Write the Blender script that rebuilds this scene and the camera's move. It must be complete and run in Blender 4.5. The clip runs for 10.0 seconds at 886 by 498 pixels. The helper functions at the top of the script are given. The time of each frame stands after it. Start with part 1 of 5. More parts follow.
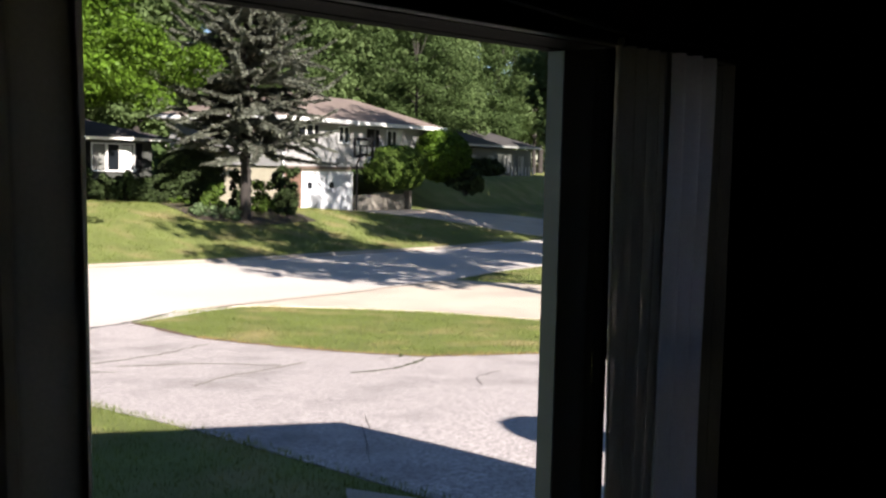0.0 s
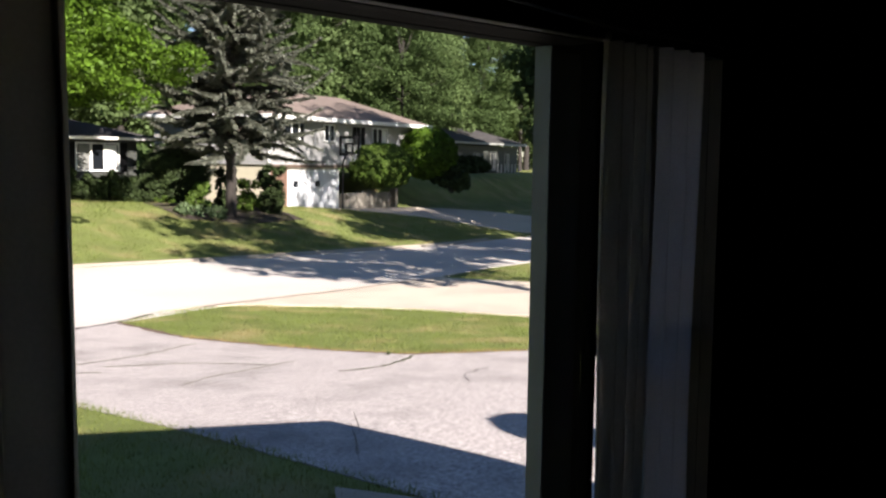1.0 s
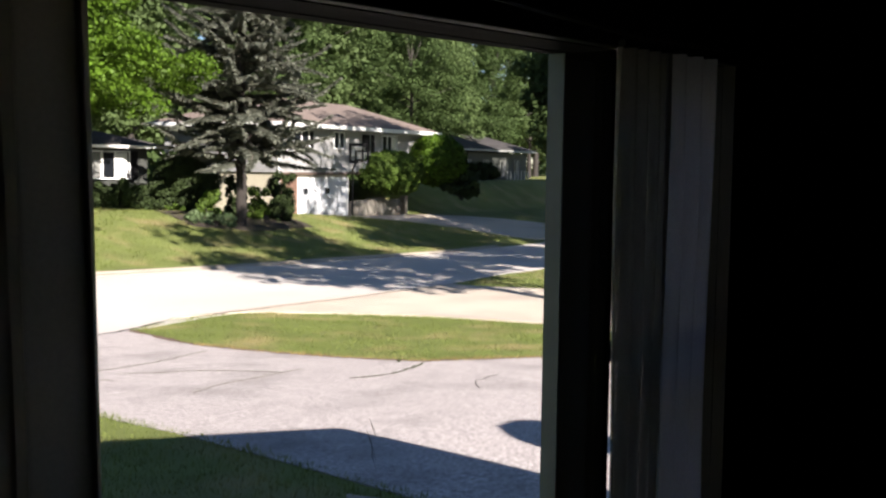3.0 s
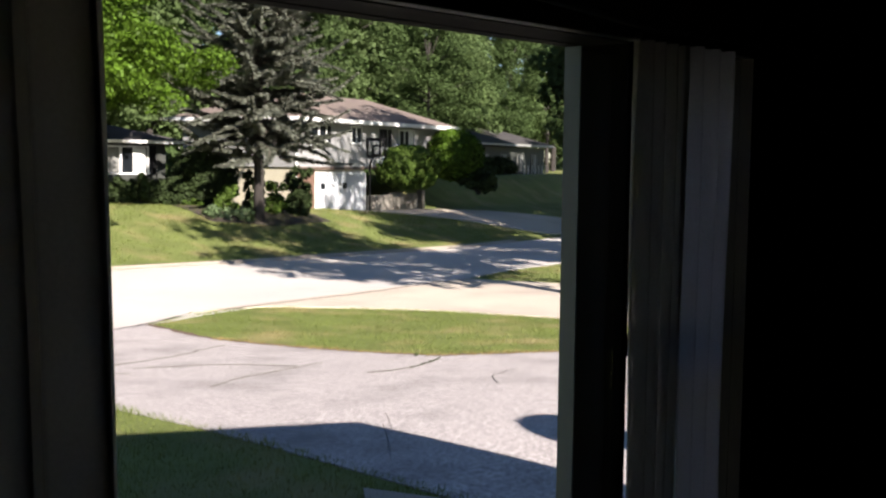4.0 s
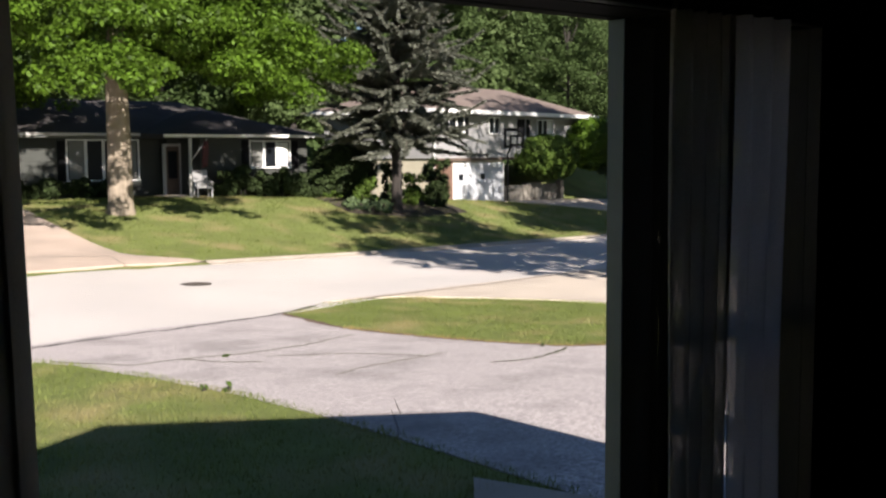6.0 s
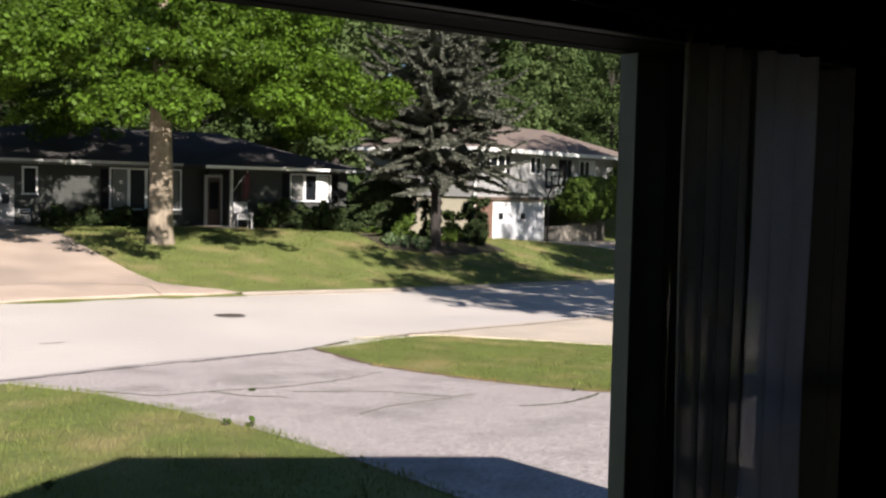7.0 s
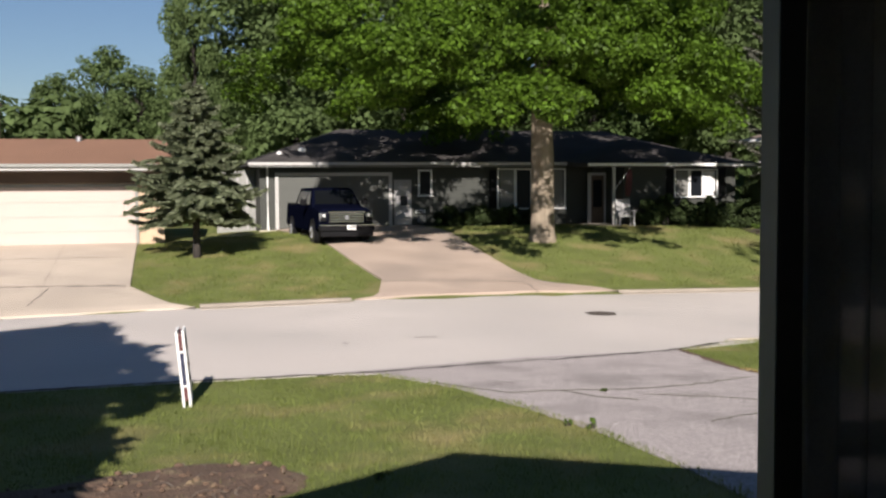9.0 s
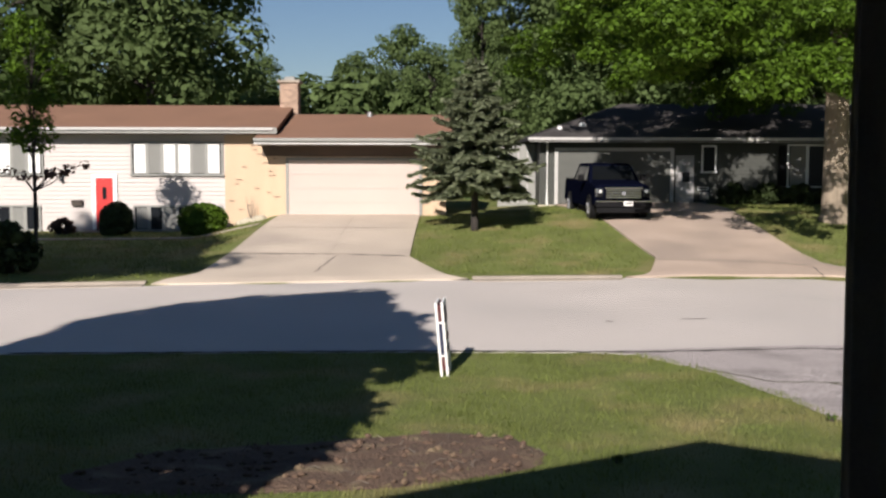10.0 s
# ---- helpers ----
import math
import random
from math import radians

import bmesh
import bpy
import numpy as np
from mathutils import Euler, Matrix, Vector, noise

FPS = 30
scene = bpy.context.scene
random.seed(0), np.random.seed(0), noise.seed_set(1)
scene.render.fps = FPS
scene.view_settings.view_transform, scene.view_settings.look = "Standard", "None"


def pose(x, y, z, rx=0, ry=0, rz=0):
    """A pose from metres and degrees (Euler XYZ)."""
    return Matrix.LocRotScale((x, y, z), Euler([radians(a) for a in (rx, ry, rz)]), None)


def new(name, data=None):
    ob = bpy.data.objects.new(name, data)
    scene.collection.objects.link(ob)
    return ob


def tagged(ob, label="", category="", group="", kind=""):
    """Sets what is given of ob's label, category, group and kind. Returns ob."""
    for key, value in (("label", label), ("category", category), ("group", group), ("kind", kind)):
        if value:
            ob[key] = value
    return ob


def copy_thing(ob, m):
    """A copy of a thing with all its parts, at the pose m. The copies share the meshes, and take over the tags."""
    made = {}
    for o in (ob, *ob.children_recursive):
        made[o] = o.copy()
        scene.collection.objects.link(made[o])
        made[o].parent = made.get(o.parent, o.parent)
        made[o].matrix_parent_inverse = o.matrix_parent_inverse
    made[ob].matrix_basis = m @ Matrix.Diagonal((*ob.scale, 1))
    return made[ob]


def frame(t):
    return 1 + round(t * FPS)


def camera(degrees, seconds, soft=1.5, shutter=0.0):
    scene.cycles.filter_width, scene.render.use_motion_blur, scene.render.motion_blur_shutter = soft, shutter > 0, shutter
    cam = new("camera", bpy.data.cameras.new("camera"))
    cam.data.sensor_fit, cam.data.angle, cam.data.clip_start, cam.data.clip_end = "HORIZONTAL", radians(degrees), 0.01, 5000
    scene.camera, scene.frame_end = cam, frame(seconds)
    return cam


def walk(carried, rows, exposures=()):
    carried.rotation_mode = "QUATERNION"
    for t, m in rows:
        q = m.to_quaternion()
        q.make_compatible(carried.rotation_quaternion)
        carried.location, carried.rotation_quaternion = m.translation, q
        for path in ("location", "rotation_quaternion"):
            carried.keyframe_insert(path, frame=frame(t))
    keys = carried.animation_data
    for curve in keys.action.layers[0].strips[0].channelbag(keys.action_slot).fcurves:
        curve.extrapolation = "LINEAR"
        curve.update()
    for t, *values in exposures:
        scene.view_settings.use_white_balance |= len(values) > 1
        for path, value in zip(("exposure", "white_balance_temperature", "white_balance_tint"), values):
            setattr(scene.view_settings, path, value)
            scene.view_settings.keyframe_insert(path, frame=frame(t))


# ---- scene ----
cam = camera(44.72, 10.0, soft=2.4)
# seconds, eye x y z, yaw, pitch, roll
PATH = [
    (0, -0.1760, -0.2314, 3.3859, -46.951, -4.666, -1.300),
    (0.5, -0.1734, -0.2269, 3.3839, -47.859, -4.682, -1.349),
    (1, -0.1675, -0.2174, 3.3817, -47.698, -4.779, -0.941),
    (1.5, -0.1629, -0.2129, 3.3804, -47.299, -4.584, -0.446),
    (2, -0.1701, -0.2124, 3.3825, -47.459, -4.478, -0.660),
    (3.5, -0.1850, -0.2151, 3.3816, -46.871, -4.463, -0.818),
    (4, -0.1783, -0.2145, 3.3794, -46.285, -4.714, -0.655),
    (4.5, -0.1598, -0.2356, 3.3774, -45.716, -4.709, 0.487),
    (5, -0.1273, -0.2912, 3.3758, -43.821, -4.490, 1.026),
    (5.5, -0.0743, -0.3608, 3.3681, -40.853, -5.024, 0.458),
    (5.7, -0.0249, -0.3623, 3.3543, -39.460, -5.720, 1.010),
    (6.8, 0.3528, -0.2982, 3.3561, -36.729, -3.301, -1.439),
    (7, 0.3270, -0.2649, 3.3568, -36.440, -3.237, -1.257),
    (7.5, 0.5717, -0.3325, 3.3536, -29.715, -3.622, -1.205),
    (8, 0.7963, -0.3643, 3.3310, -23.080, -5.530, 0.336),
    (8.5, 1.0003, -0.2639, 3.3350, -21.288, -3.309, -1.147),
    (9, 1.2212, -0.1071, 3.3104, -15.418, -3.520, 0.313),
    (9.5, 1.4663, -0.1146, 3.3105, -6.741, -4.632, -0.364),
    (10, 1.6653, -0.0982, 3.3392, -0.106, -4.854, -0.146),
]
walk(cam, [(t, pose(x, y, z, 90 + pitch, roll, yaw)) for t, x, y, z, yaw, pitch, roll in PATH],
     [(0.0, 1.65, 6480, 20), (4.5, 1.58, 6480, 20), (5.7, 1.4, 6480, 20), (7.0, 1.18, 6480, 20), (7.5, 1.1, 6480, 20), (9.0, 0.78, 6480, 20), (10.0, 0.62, 6480, 20)])

# ---- light ----
SUN_AZ, SUN_EL = radians(14.0), radians(28.3)      # shadows run towards (sin az, cos az)
world = bpy.data.worlds.new("sky")
scene.world = world
world.use_nodes = True
wn = world.node_tree
sky = wn.nodes.new("ShaderNodeTexSky")
sky.sky_type = "NISHITA"
sky.sun_disc = False
sky.sun_elevation = SUN_EL
sky.sun_rotation = radians(180) + SUN_AZ
sky.air_density, sky.dust_density, sky.ozone_density = 1.0, 0.0, 4.0
wn.nodes["Background"].inputs[1].default_value = 0.044
wn.links.new(sky.outputs[0], wn.nodes["Background"].inputs[0])
sun = new("sun", bpy.data.lights.new("sun", "SUN"))
sun.data.energy, sun.data.angle, sun.data.color = 5.4, radians(0.53), (1.0, 0.93, 0.82)
way = Vector((math.sin(SUN_AZ) * math.cos(SUN_EL), math.cos(SUN_AZ) * math.cos(SUN_EL), -math.sin(SUN_EL)))
sun.rotation_euler = way.to_track_quat("-Z", "Y").to_euler()
sun.location = (-20, -60, 60)


# ---- materials ----
def mat(name, base, rough=0.8, sheer=0.0, metal=0.0, vary=0.25, scale=3.0, fine=40.0, bump=0.2, dist=0.01, island=0.0, through_light=0.0, coat=0.0, spec=0.5, tint=None, piece=0.0, grain=(1, 1, 1), spread=0.45):
    """Noise at two scales on colour and bump; island and piece vary the tone per leaf or per object; tint mixes a second colour in patches."""
    m = bpy.data.materials.new(name)
    m.use_nodes = True
    t = m.node_tree
    n, link = t.nodes, t.links.new
    b = n["Principled BSDF"]
    b.inputs["Roughness"].default_value = rough
    b.inputs["Metallic"].default_value = metal
    b.inputs["Coat Weight"].default_value = coat
    b.inputs["Specular IOR Level"].default_value = spec
    geo = n.new("ShaderNodeNewGeometry")
    sc = n.new("ShaderNodeVectorMath")
    sc.operation = "MULTIPLY"
    sc.inputs[1].default_value = grain
    link(geo.outputs["Position"], sc.inputs[0])
    n1 = n.new("ShaderNodeTexNoise")
    n1.inputs["Scale"].default_value, n1.inputs["Detail"].default_value = scale, 4
    n2 = n.new("ShaderNodeTexNoise")
    n2.inputs["Scale"].default_value, n2.inputs["Detail"].default_value = fine, 3
    link(sc.outputs[0], n1.inputs["Vector"])
    link(sc.outputs[0], n2.inputs["Vector"])
    add = n.new("ShaderNodeMath")
    add.operation = "ADD"
    link(n1.outputs["Fac"], add.inputs[0])
    link(n2.outputs["Fac"], add.inputs[1])
    last = add.outputs[0]
    for on, out in ((island, geo.outputs["Random Per Island"]), (piece, None)):
        if on:
            if out is None:
                out = n.new("ShaderNodeObjectInfo").outputs["Random"]
            k = n.new("ShaderNodeMath")
            k.operation = "MULTIPLY_ADD"
            link(out, k.inputs[0])
            k.inputs[1].default_value = on * 2
            link(last, k.inputs[2])
            k2 = n.new("ShaderNodeMath")
            k2.operation = "SUBTRACT"
            link(k.outputs[0], k2.inputs[0])
            k2.inputs[1].default_value = on
            last = k2.outputs[0]
    ramp = n.new("ShaderNodeMapRange")
    ramp.inputs["From Min"].default_value, ramp.inputs["From Max"].default_value = 1 - spread, 1 + spread
    ramp.inputs["To Min"].default_value, ramp.inputs["To Max"].default_value = 1 - vary, 1 + vary
    link(last, ramp.inputs["Value"])
    mul = n.new("ShaderNodeVectorMath")
    mul.operation = "SCALE"
    mul.inputs[0].default_value = base
    link(ramp.outputs[0], mul.inputs["Scale"])
    col = mul.outputs[0]
    if tint:
        n3 = n.new("ShaderNodeTexNoise")
        n3.inputs["Scale"].default_value, n3.inputs["Detail"].default_value = tint[1], 5
        link(geo.outputs["Position"], n3.inputs["Vector"])
        r3 = n.new("ShaderNodeMapRange")
        r3.inputs["From Min"].default_value, r3.inputs["From Max"].default_value = tint[2], tint[3]
        link(n3.outputs["Fac"], r3.inputs["Value"])
        mx = n.new("ShaderNodeMix")
        mx.data_type = "RGBA"
        link(r3.outputs[0], mx.inputs["Factor"])
        link(col, mx.inputs["A"])
        mx.inputs["B"].default_value = (*tint[0], 1)
        col = mx.outputs["Result"]
    link(col, b.inputs["Base Color"])
    if bump:
        bp = n.new("ShaderNodeBump")
        bp.inputs["Strength"].default_value, bp.inputs["Distance"].default_value = bump, dist
        link(add.outputs[0], bp.inputs["Height"])
        link(bp.outputs[0], b.inputs["Normal"])
    if through_light:
        tr = n.new("ShaderNodeBsdfTranslucent")
        link(col, tr.inputs["Color"])
        ms = n.new("ShaderNodeMixShader")
        ms.inputs[0].default_value = through_light
        link(b.outputs[0], ms.inputs[1])
        link(tr.outputs[0], ms.inputs[2])
        out = ms.outputs[0]
        if sheer:
            clear = n.new("ShaderNodeBsdfTransparent")
            m2 = n.new("ShaderNodeMixShader")
            m2.inputs[0].default_value = sheer
            link(out, m2.inputs[1])
            link(clear.outputs[0], m2.inputs[2])
            out = m2.outputs[0]
        link(out, n["Material Output"].inputs["Surface"])
    return m


def glass_mat(name, gloss=0.03, tone=(0.93, 0.95, 0.95)):
    m = bpy.data.materials.new(name)
    m.use_nodes = True
    n, link = m.node_tree.nodes, m.node_tree.links.new
    n.remove(n["Principled BSDF"])
    tr, gl, mx = (n.new("ShaderNode" + k) for k in ("BsdfTransparent", "BsdfGlossy", "MixShader"))
    tr.inputs["Color"].default_value = (*tone, 1)
    gl.inputs["Roughness"].default_value = 0.02
    mx.inputs[0].default_value = gloss
    link(tr.outputs[0], mx.inputs[1])
    link(gl.outputs[0], mx.inputs[2])
    link(mx.outputs[0], n["Material Output"].inputs["Surface"])
    return m


GRASS = mat("lawn_grass", (0.148, 0.172, 0.052), 0.9, vary=0.4, scale=0.9, fine=40, bump=0.6, dist=0.03, spec=0.2, tint=((0.26, 0.22, 0.10), 0.6, 0.5, 0.72))
BLADE = mat("grass_blades", (0.18, 0.218, 0.058), 0.7, vary=0.35, scale=0.8, fine=5, bump=0, island=0.25, through_light=0.4, spec=0.2, tint=((0.36, 0.30, 0.14), 0.6, 0.5, 0.72))
STRAW = mat("straw_blades", (0.34, 0.25, 0.11), 0.8, vary=0.35, scale=0.8, fine=5, bump=0, island=0.35, through_light=0.3, spec=0.2)
CONCRETE = mat("road_concrete", (0.60, 0.545, 0.50), 0.9, vary=0.16, scale=0.5, fine=30, bump=0.15, tint=((0.50, 0.46, 0.425), 0.25, 0.45, 0.7), spec=0.3)
ASPHALT = mat("old_asphalt", (0.42, 0.375, 0.36), 0.95, vary=0.42, scale=22, fine=60, bump=0.4, dist=0.01, tint=((0.20, 0.18, 0.17), 0.8, 0.5, 0.84), spec=0.3, spread=0.2)
DRIVE = mat("driveway_concrete", (0.56, 0.475, 0.385), 0.9, vary=0.2, scale=0.6, fine=30, bump=0.15, tint=((0.44, 0.375, 0.31), 0.4, 0.48, 0.7), spec=0.3)
DRIVE_C = mat("pinkish_driveway", (0.47, 0.37, 0.30), 0.9, vary=0.25, scale=0.6, fine=30, bump=0.15, tint=((0.34, 0.275, 0.23), 0.4, 0.45, 0.7), spec=0.3)
CURB = mat("curb_concrete", (0.34, 0.29, 0.235), 0.9, vary=0.3, scale=1.2, fine=25, bump=0.2)
CRACK = mat("crack_weeds", (0.06, 0.062, 0.03), 0.95, vary=0.4, scale=4, fine=30, bump=0.3)
TAR = mat("dark_seam", (0.06, 0.056, 0.05), 0.95, vary=0.4, scale=4, fine=30, bump=0.3)
DIRT = mat("bare_soil", (0.13, 0.082, 0.055), 0.97, vary=0.4, scale=2.5, fine=22, bump=0.9, dist=0.05, tint=((0.22, 0.17, 0.10), 2.5, 0.55, 0.7))
MULCH = mat("dark_mulch", (0.05, 0.036, 0.028), 0.97, vary=0.5, scale=3, fine=22, bump=0.9, dist=0.05)
BARK = mat("grey_brown_bark", (0.26, 0.21, 0.155), 0.95, vary=0.4, scale=4, fine=18, bump=0.8, dist=0.03, grain=(1, 1, 0.25))
BARK_D = mat("dark_bark", (0.034, 0.028, 0.024), 0.95, vary=0.4, scale=4, fine=18, bump=0.8, dist=0.03, grain=(1, 1, 0.25))
LEAF_M = mat("maple_leaves", (0.072, 0.132, 0.012), 0.55, vary=0.6, scale=0.5, fine=2, bump=0, island=0.35, through_light=0.4, spec=0.2)
LEAF_W = mat("wood_leaves", (0.115, 0.165, 0.06), 0.7, vary=0.35, scale=0.3, fine=2, bump=0, island=0.2, through_light=0.45, spec=0.15)
LEAF_D = mat("dark_leaves", (0.068, 0.105, 0.034), 0.7, vary=0.35, scale=0.3, fine=2, bump=0, island=0.2, through_light=0.42, spec=0.15)
LEAF_B = mat("bush_leaves", (0.07, 0.115, 0.018), 0.65, vary=0.4, scale=1, fine=6, bump=0, island=0.4, through_light=0.25, spec=0.2)
LEAF_K = mat("dark_bush_leaves", (0.03, 0.046, 0.014), 0.7, vary=0.4, scale=1, fine=6, bump=0, island=0.4, through_light=0.15, spec=0.2)
LEAF_R = mat("reddish_leaves", (0.09, 0.045, 0.03), 0.65, vary=0.35, scale=1, fine=6, bump=0, island=0.4, through_light=0.25)
NEEDLE = mat("blue_green_needles", (0.265, 0.30, 0.185), 0.75, vary=0.35, scale=1, fine=6, bump=0, island=0.3, through_light=0.45, spec=0.2)
NEEDLE_G = mat("grey_green_needles", (0.20, 0.21, 0.165), 0.75, vary=0.4, scale=0.8, fine=6, bump=0, island=0.35, through_light=0.4, spec=0.2)
TWIG = mat("bare_twigs", (0.16, 0.135, 0.11), 0.9, vary=0.3, scale=1, fine=6, bump=0, island=0.3)
HOSTA = mat("pale_hosta_leaves", (0.11, 0.16, 0.07), 0.6, vary=0.3, scale=2, fine=8, bump=0, island=0.4, through_light=0.2)
SHINGLE_R = mat("reddish_shingles", (0.225, 0.12, 0.075), 0.95, vary=0.22, scale=0.7, fine=14, bump=0.5, dist=0.02, grain=(1, 1, 3))
SHINGLE_K = mat("dark_slate_shingles", (0.062, 0.057, 0.055), 0.95, vary=0.35, scale=0.7, fine=14, bump=0.5, dist=0.02, grain=(1, 1, 3), spec=0.2)
SHINGLE_B = mat("grey_brown_shingles", (0.17, 0.13, 0.11), 0.95, vary=0.22, scale=0.7, fine=14, bump=0.5, dist=0.02, grain=(1, 1, 3))
WHITE = mat("white_paint", (0.78, 0.78, 0.76), 0.55, vary=0.06, scale=1.5, fine=15, bump=0.05)
SIDING = mat("cream_siding", (0.50, 0.45, 0.42), 0.6, vary=0.08, scale=0.6, fine=12, bump=0.05)
SIDING_W = mat("pale_grey_siding", (0.31, 0.305, 0.30), 0.6, vary=0.12, scale=0.6, fine=12, bump=0.05)
# grey siding paint, taken darker to stand for shade under the trees
SIDING_G = mat("shade_darkened_grey_siding", (0.04, 0.043, 0.036), 0.7, vary=0.2, scale=0.8, fine=12, bump=0.1)
SHEATH = mat("tan_wall_boards", (0.56, 0.41, 0.28), 0.8, vary=0.12, scale=1.0, fine=20, bump=0.05, grain=(3, 3, 0.4))
GDOOR = mat("beige_door_paint", (0.49, 0.405, 0.36), 0.6, vary=0.06, scale=1, fine=10, bump=0.04)
GDOOR_W = mat("chalky_white_door_paint", (0.55, 0.56, 0.58), 0.6, vary=0.08, scale=1, fine=10, bump=0.04)
GDOOR_K = mat("dark_olive_door_paint", (0.085, 0.088, 0.078), 0.6, vary=0.1, scale=1, fine=10, bump=0.04)
RED = mat("red_door_paint", (0.55, 0.025, 0.02), 0.45, vary=0.08, scale=2, fine=14, bump=0.04)
BRICK = mat("brown_brick", (0.15, 0.085, 0.06), 0.9, vary=0.25, scale=2, fine=20, bump=0.3, piece=0.5)
BRICK_T = mat("tan_brick", (0.38, 0.27, 0.20), 0.9, vary=0.25, scale=2, fine=20, bump=0.3, piece=0.6)
BLOCK = mat("retaining_block", (0.20, 0.18, 0.15), 0.95, vary=0.25, scale=2, fine=20, bump=0.4, piece=0.5)
FOUND = mat("cream_foundation", (0.45, 0.41, 0.31), 0.9, vary=0.1, scale=2, fine=20, bump=0.2)
BROWN = mat("brown_fascia", (0.11, 0.075, 0.055), 0.7, vary=0.15, scale=2, fine=20, bump=0.1)
PALETRIM = mat("pale_grey_trim", (0.46, 0.45, 0.43), 0.6, vary=0.1, scale=2, fine=20, bump=0.05)
GREYTRIM = mat("grey_trim", (0.25, 0.25, 0.23), 0.6, vary=0.1, scale=2, fine=20, bump=0.05)
BLACK = mat("black_paint", (0.012, 0.012, 0.013), 0.6, vary=0.2, scale=2, fine=20, bump=0.05, spec=0.04)
PANE = mat("dark_window_glass", (0.010, 0.012, 0.015), 0.3, vary=0.2, scale=0.5, fine=2, bump=0, spec=0.12)
BLIND = mat("white_blind", (0.74, 0.74, 0.72), 0.8, vary=0.05, scale=1, fine=10, bump=0.05)
BLIND_G = mat("grey_blind", (0.2, 0.2, 0.185), 0.8, vary=0.08, scale=1, fine=10, bump=0.05)
CHROME = mat("chrome", (0.6, 0.6, 0.62), 0.14, metal=1.0, vary=0.05, bump=0)
STEEL = mat("galvanised_steel", (0.35, 0.35, 0.36), 0.45, metal=0.8, vary=0.1, bump=0.05)
IRON = mat("rusty_iron", (0.075, 0.06, 0.05), 0.8, metal=0.3, vary=0.3, bump=0.3)
CAR = mat("dark_blue_car_paint", (0.003, 0.004, 0.011), 0.15, metal=0.0, vary=0.1, bump=0, spec=0.0)
CARGLASS = mat("car_glass", (0.006, 0.007, 0.008), 0.15, vary=0.1, bump=0, spec=0.35)
RUBBER = mat("tyre_rubber", (0.018, 0.018, 0.018), 0.85, vary=0.2, bump=0.1)
LAMPGLASS = mat("headlamp_lens", (0.25, 0.26, 0.28), 0.1, metal=0.6, vary=0.1, bump=0, coat=1.0)
BLUE = mat("blue_print", (0.012, 0.016, 0.05), 0.6, vary=0.1, bump=0)
REDP = mat("red_print", (0.09, 0.02, 0.02), 0.6, vary=0.1, bump=0)
FLAGRED = mat("flag_cloth", (0.10, 0.03, 0.035), 0.8, vary=0.3, bump=0.05)
DARKWOOD = mat("dark_stained_wood", (0.035, 0.026, 0.02), 0.55, vary=0.35, scale=3, fine=30, bump=0.15, grain=(6, 6, 0.6))
# blacker copy of the stained wood, for window members that read as unlit
BLACKWOOD = mat("unlit_black_wood", (0.004, 0.0035, 0.0035), 0.8, vary=0.3, scale=3, fine=30, bump=0.1, spec=0.06)
# wall and ceiling colours set dark to stand for the room's lack of light
WALL_UNLIT = mat("unlit_wall_tone", (0.03, 0.024, 0.02), 0.6, vary=0.35, scale=3, fine=30, bump=0.15, grain=(6, 6, 0.6))
CEILP = mat("unlit_ceiling_tone", (0.10, 0.09, 0.08), 0.9, vary=0.1, scale=2, fine=30, bump=0.1)
CARPET = mat("brown_carpet", (0.05, 0.04, 0.032), 0.98, vary=0.3, scale=3, fine=80, bump=0.5)
CURTAIN = mat("grey_curtain_cloth", (0.5, 0.485, 0.45), 0.9, vary=0.12, scale=4, fine=150, bump=0.15, dist=0.002, through_light=0.55, sheer=0.02)
LINING = mat("pale_curtain_lining", (0.58, 0.58, 0.62), 0.9, vary=0.1, scale=4, fine=150, bump=0.15, dist=0.002, through_light=0.55, sheer=0.2)
CURTAIN_R = mat("thin_grey_curtain_cloth", (0.42, 0.41, 0.38), 0.9, vary=0.12, scale=4, fine=150, bump=0.15, dist=0.002, through_light=0.5, sheer=0.13)
TAPE = mat("dark_heading_tape", (0.02, 0.019, 0.018), 0.95, vary=0.2, bump=0.05)
JAMB = mat("grey_blue_window_frame", (0.36, 0.45, 0.53), 0.5, vary=0.1, scale=3, fine=40, bump=0.05)
GLASS = glass_mat("window_glass")


# ---- helpers for building ----
def W(ob):
    return (W(ob.parent) @ ob.matrix_parent_inverse if ob.parent else Matrix()) @ ob.matrix_basis


def thing(name, label, category, at=(0, 0, 0), turn=0.0, group="", kind=""):
    e = new(name)
    e.empty_display_size = 0.2
    e.matrix_basis = pose(*at, 0, 0, turn)
    return tagged(e, label, category, group, kind)


def mesh_of(name, bm):
    me = bpy.data.meshes.new(name)
    bm.to_mesh(me)
    bm.free()
    return me


def part(name, bm, material, parent=None, label="", local=False, smooth=False):
    """One mesh object; under a parent its numbers are world metres unless local."""
    me = mesh_of(name, bm) if isinstance(bm, bmesh.types.BMesh) else bm
    if material and not me.materials:
        me.materials.append(material)
    if smooth:
        me.polygons.foreach_set("use_smooth", [True] * len(me.polygons))
    ob = new(name, me)
    if parent:
        ob.parent = parent
        if not local:
            ob.matrix_parent_inverse = W(parent).inverted()
    if label:
        ob["label"] = label
    return ob


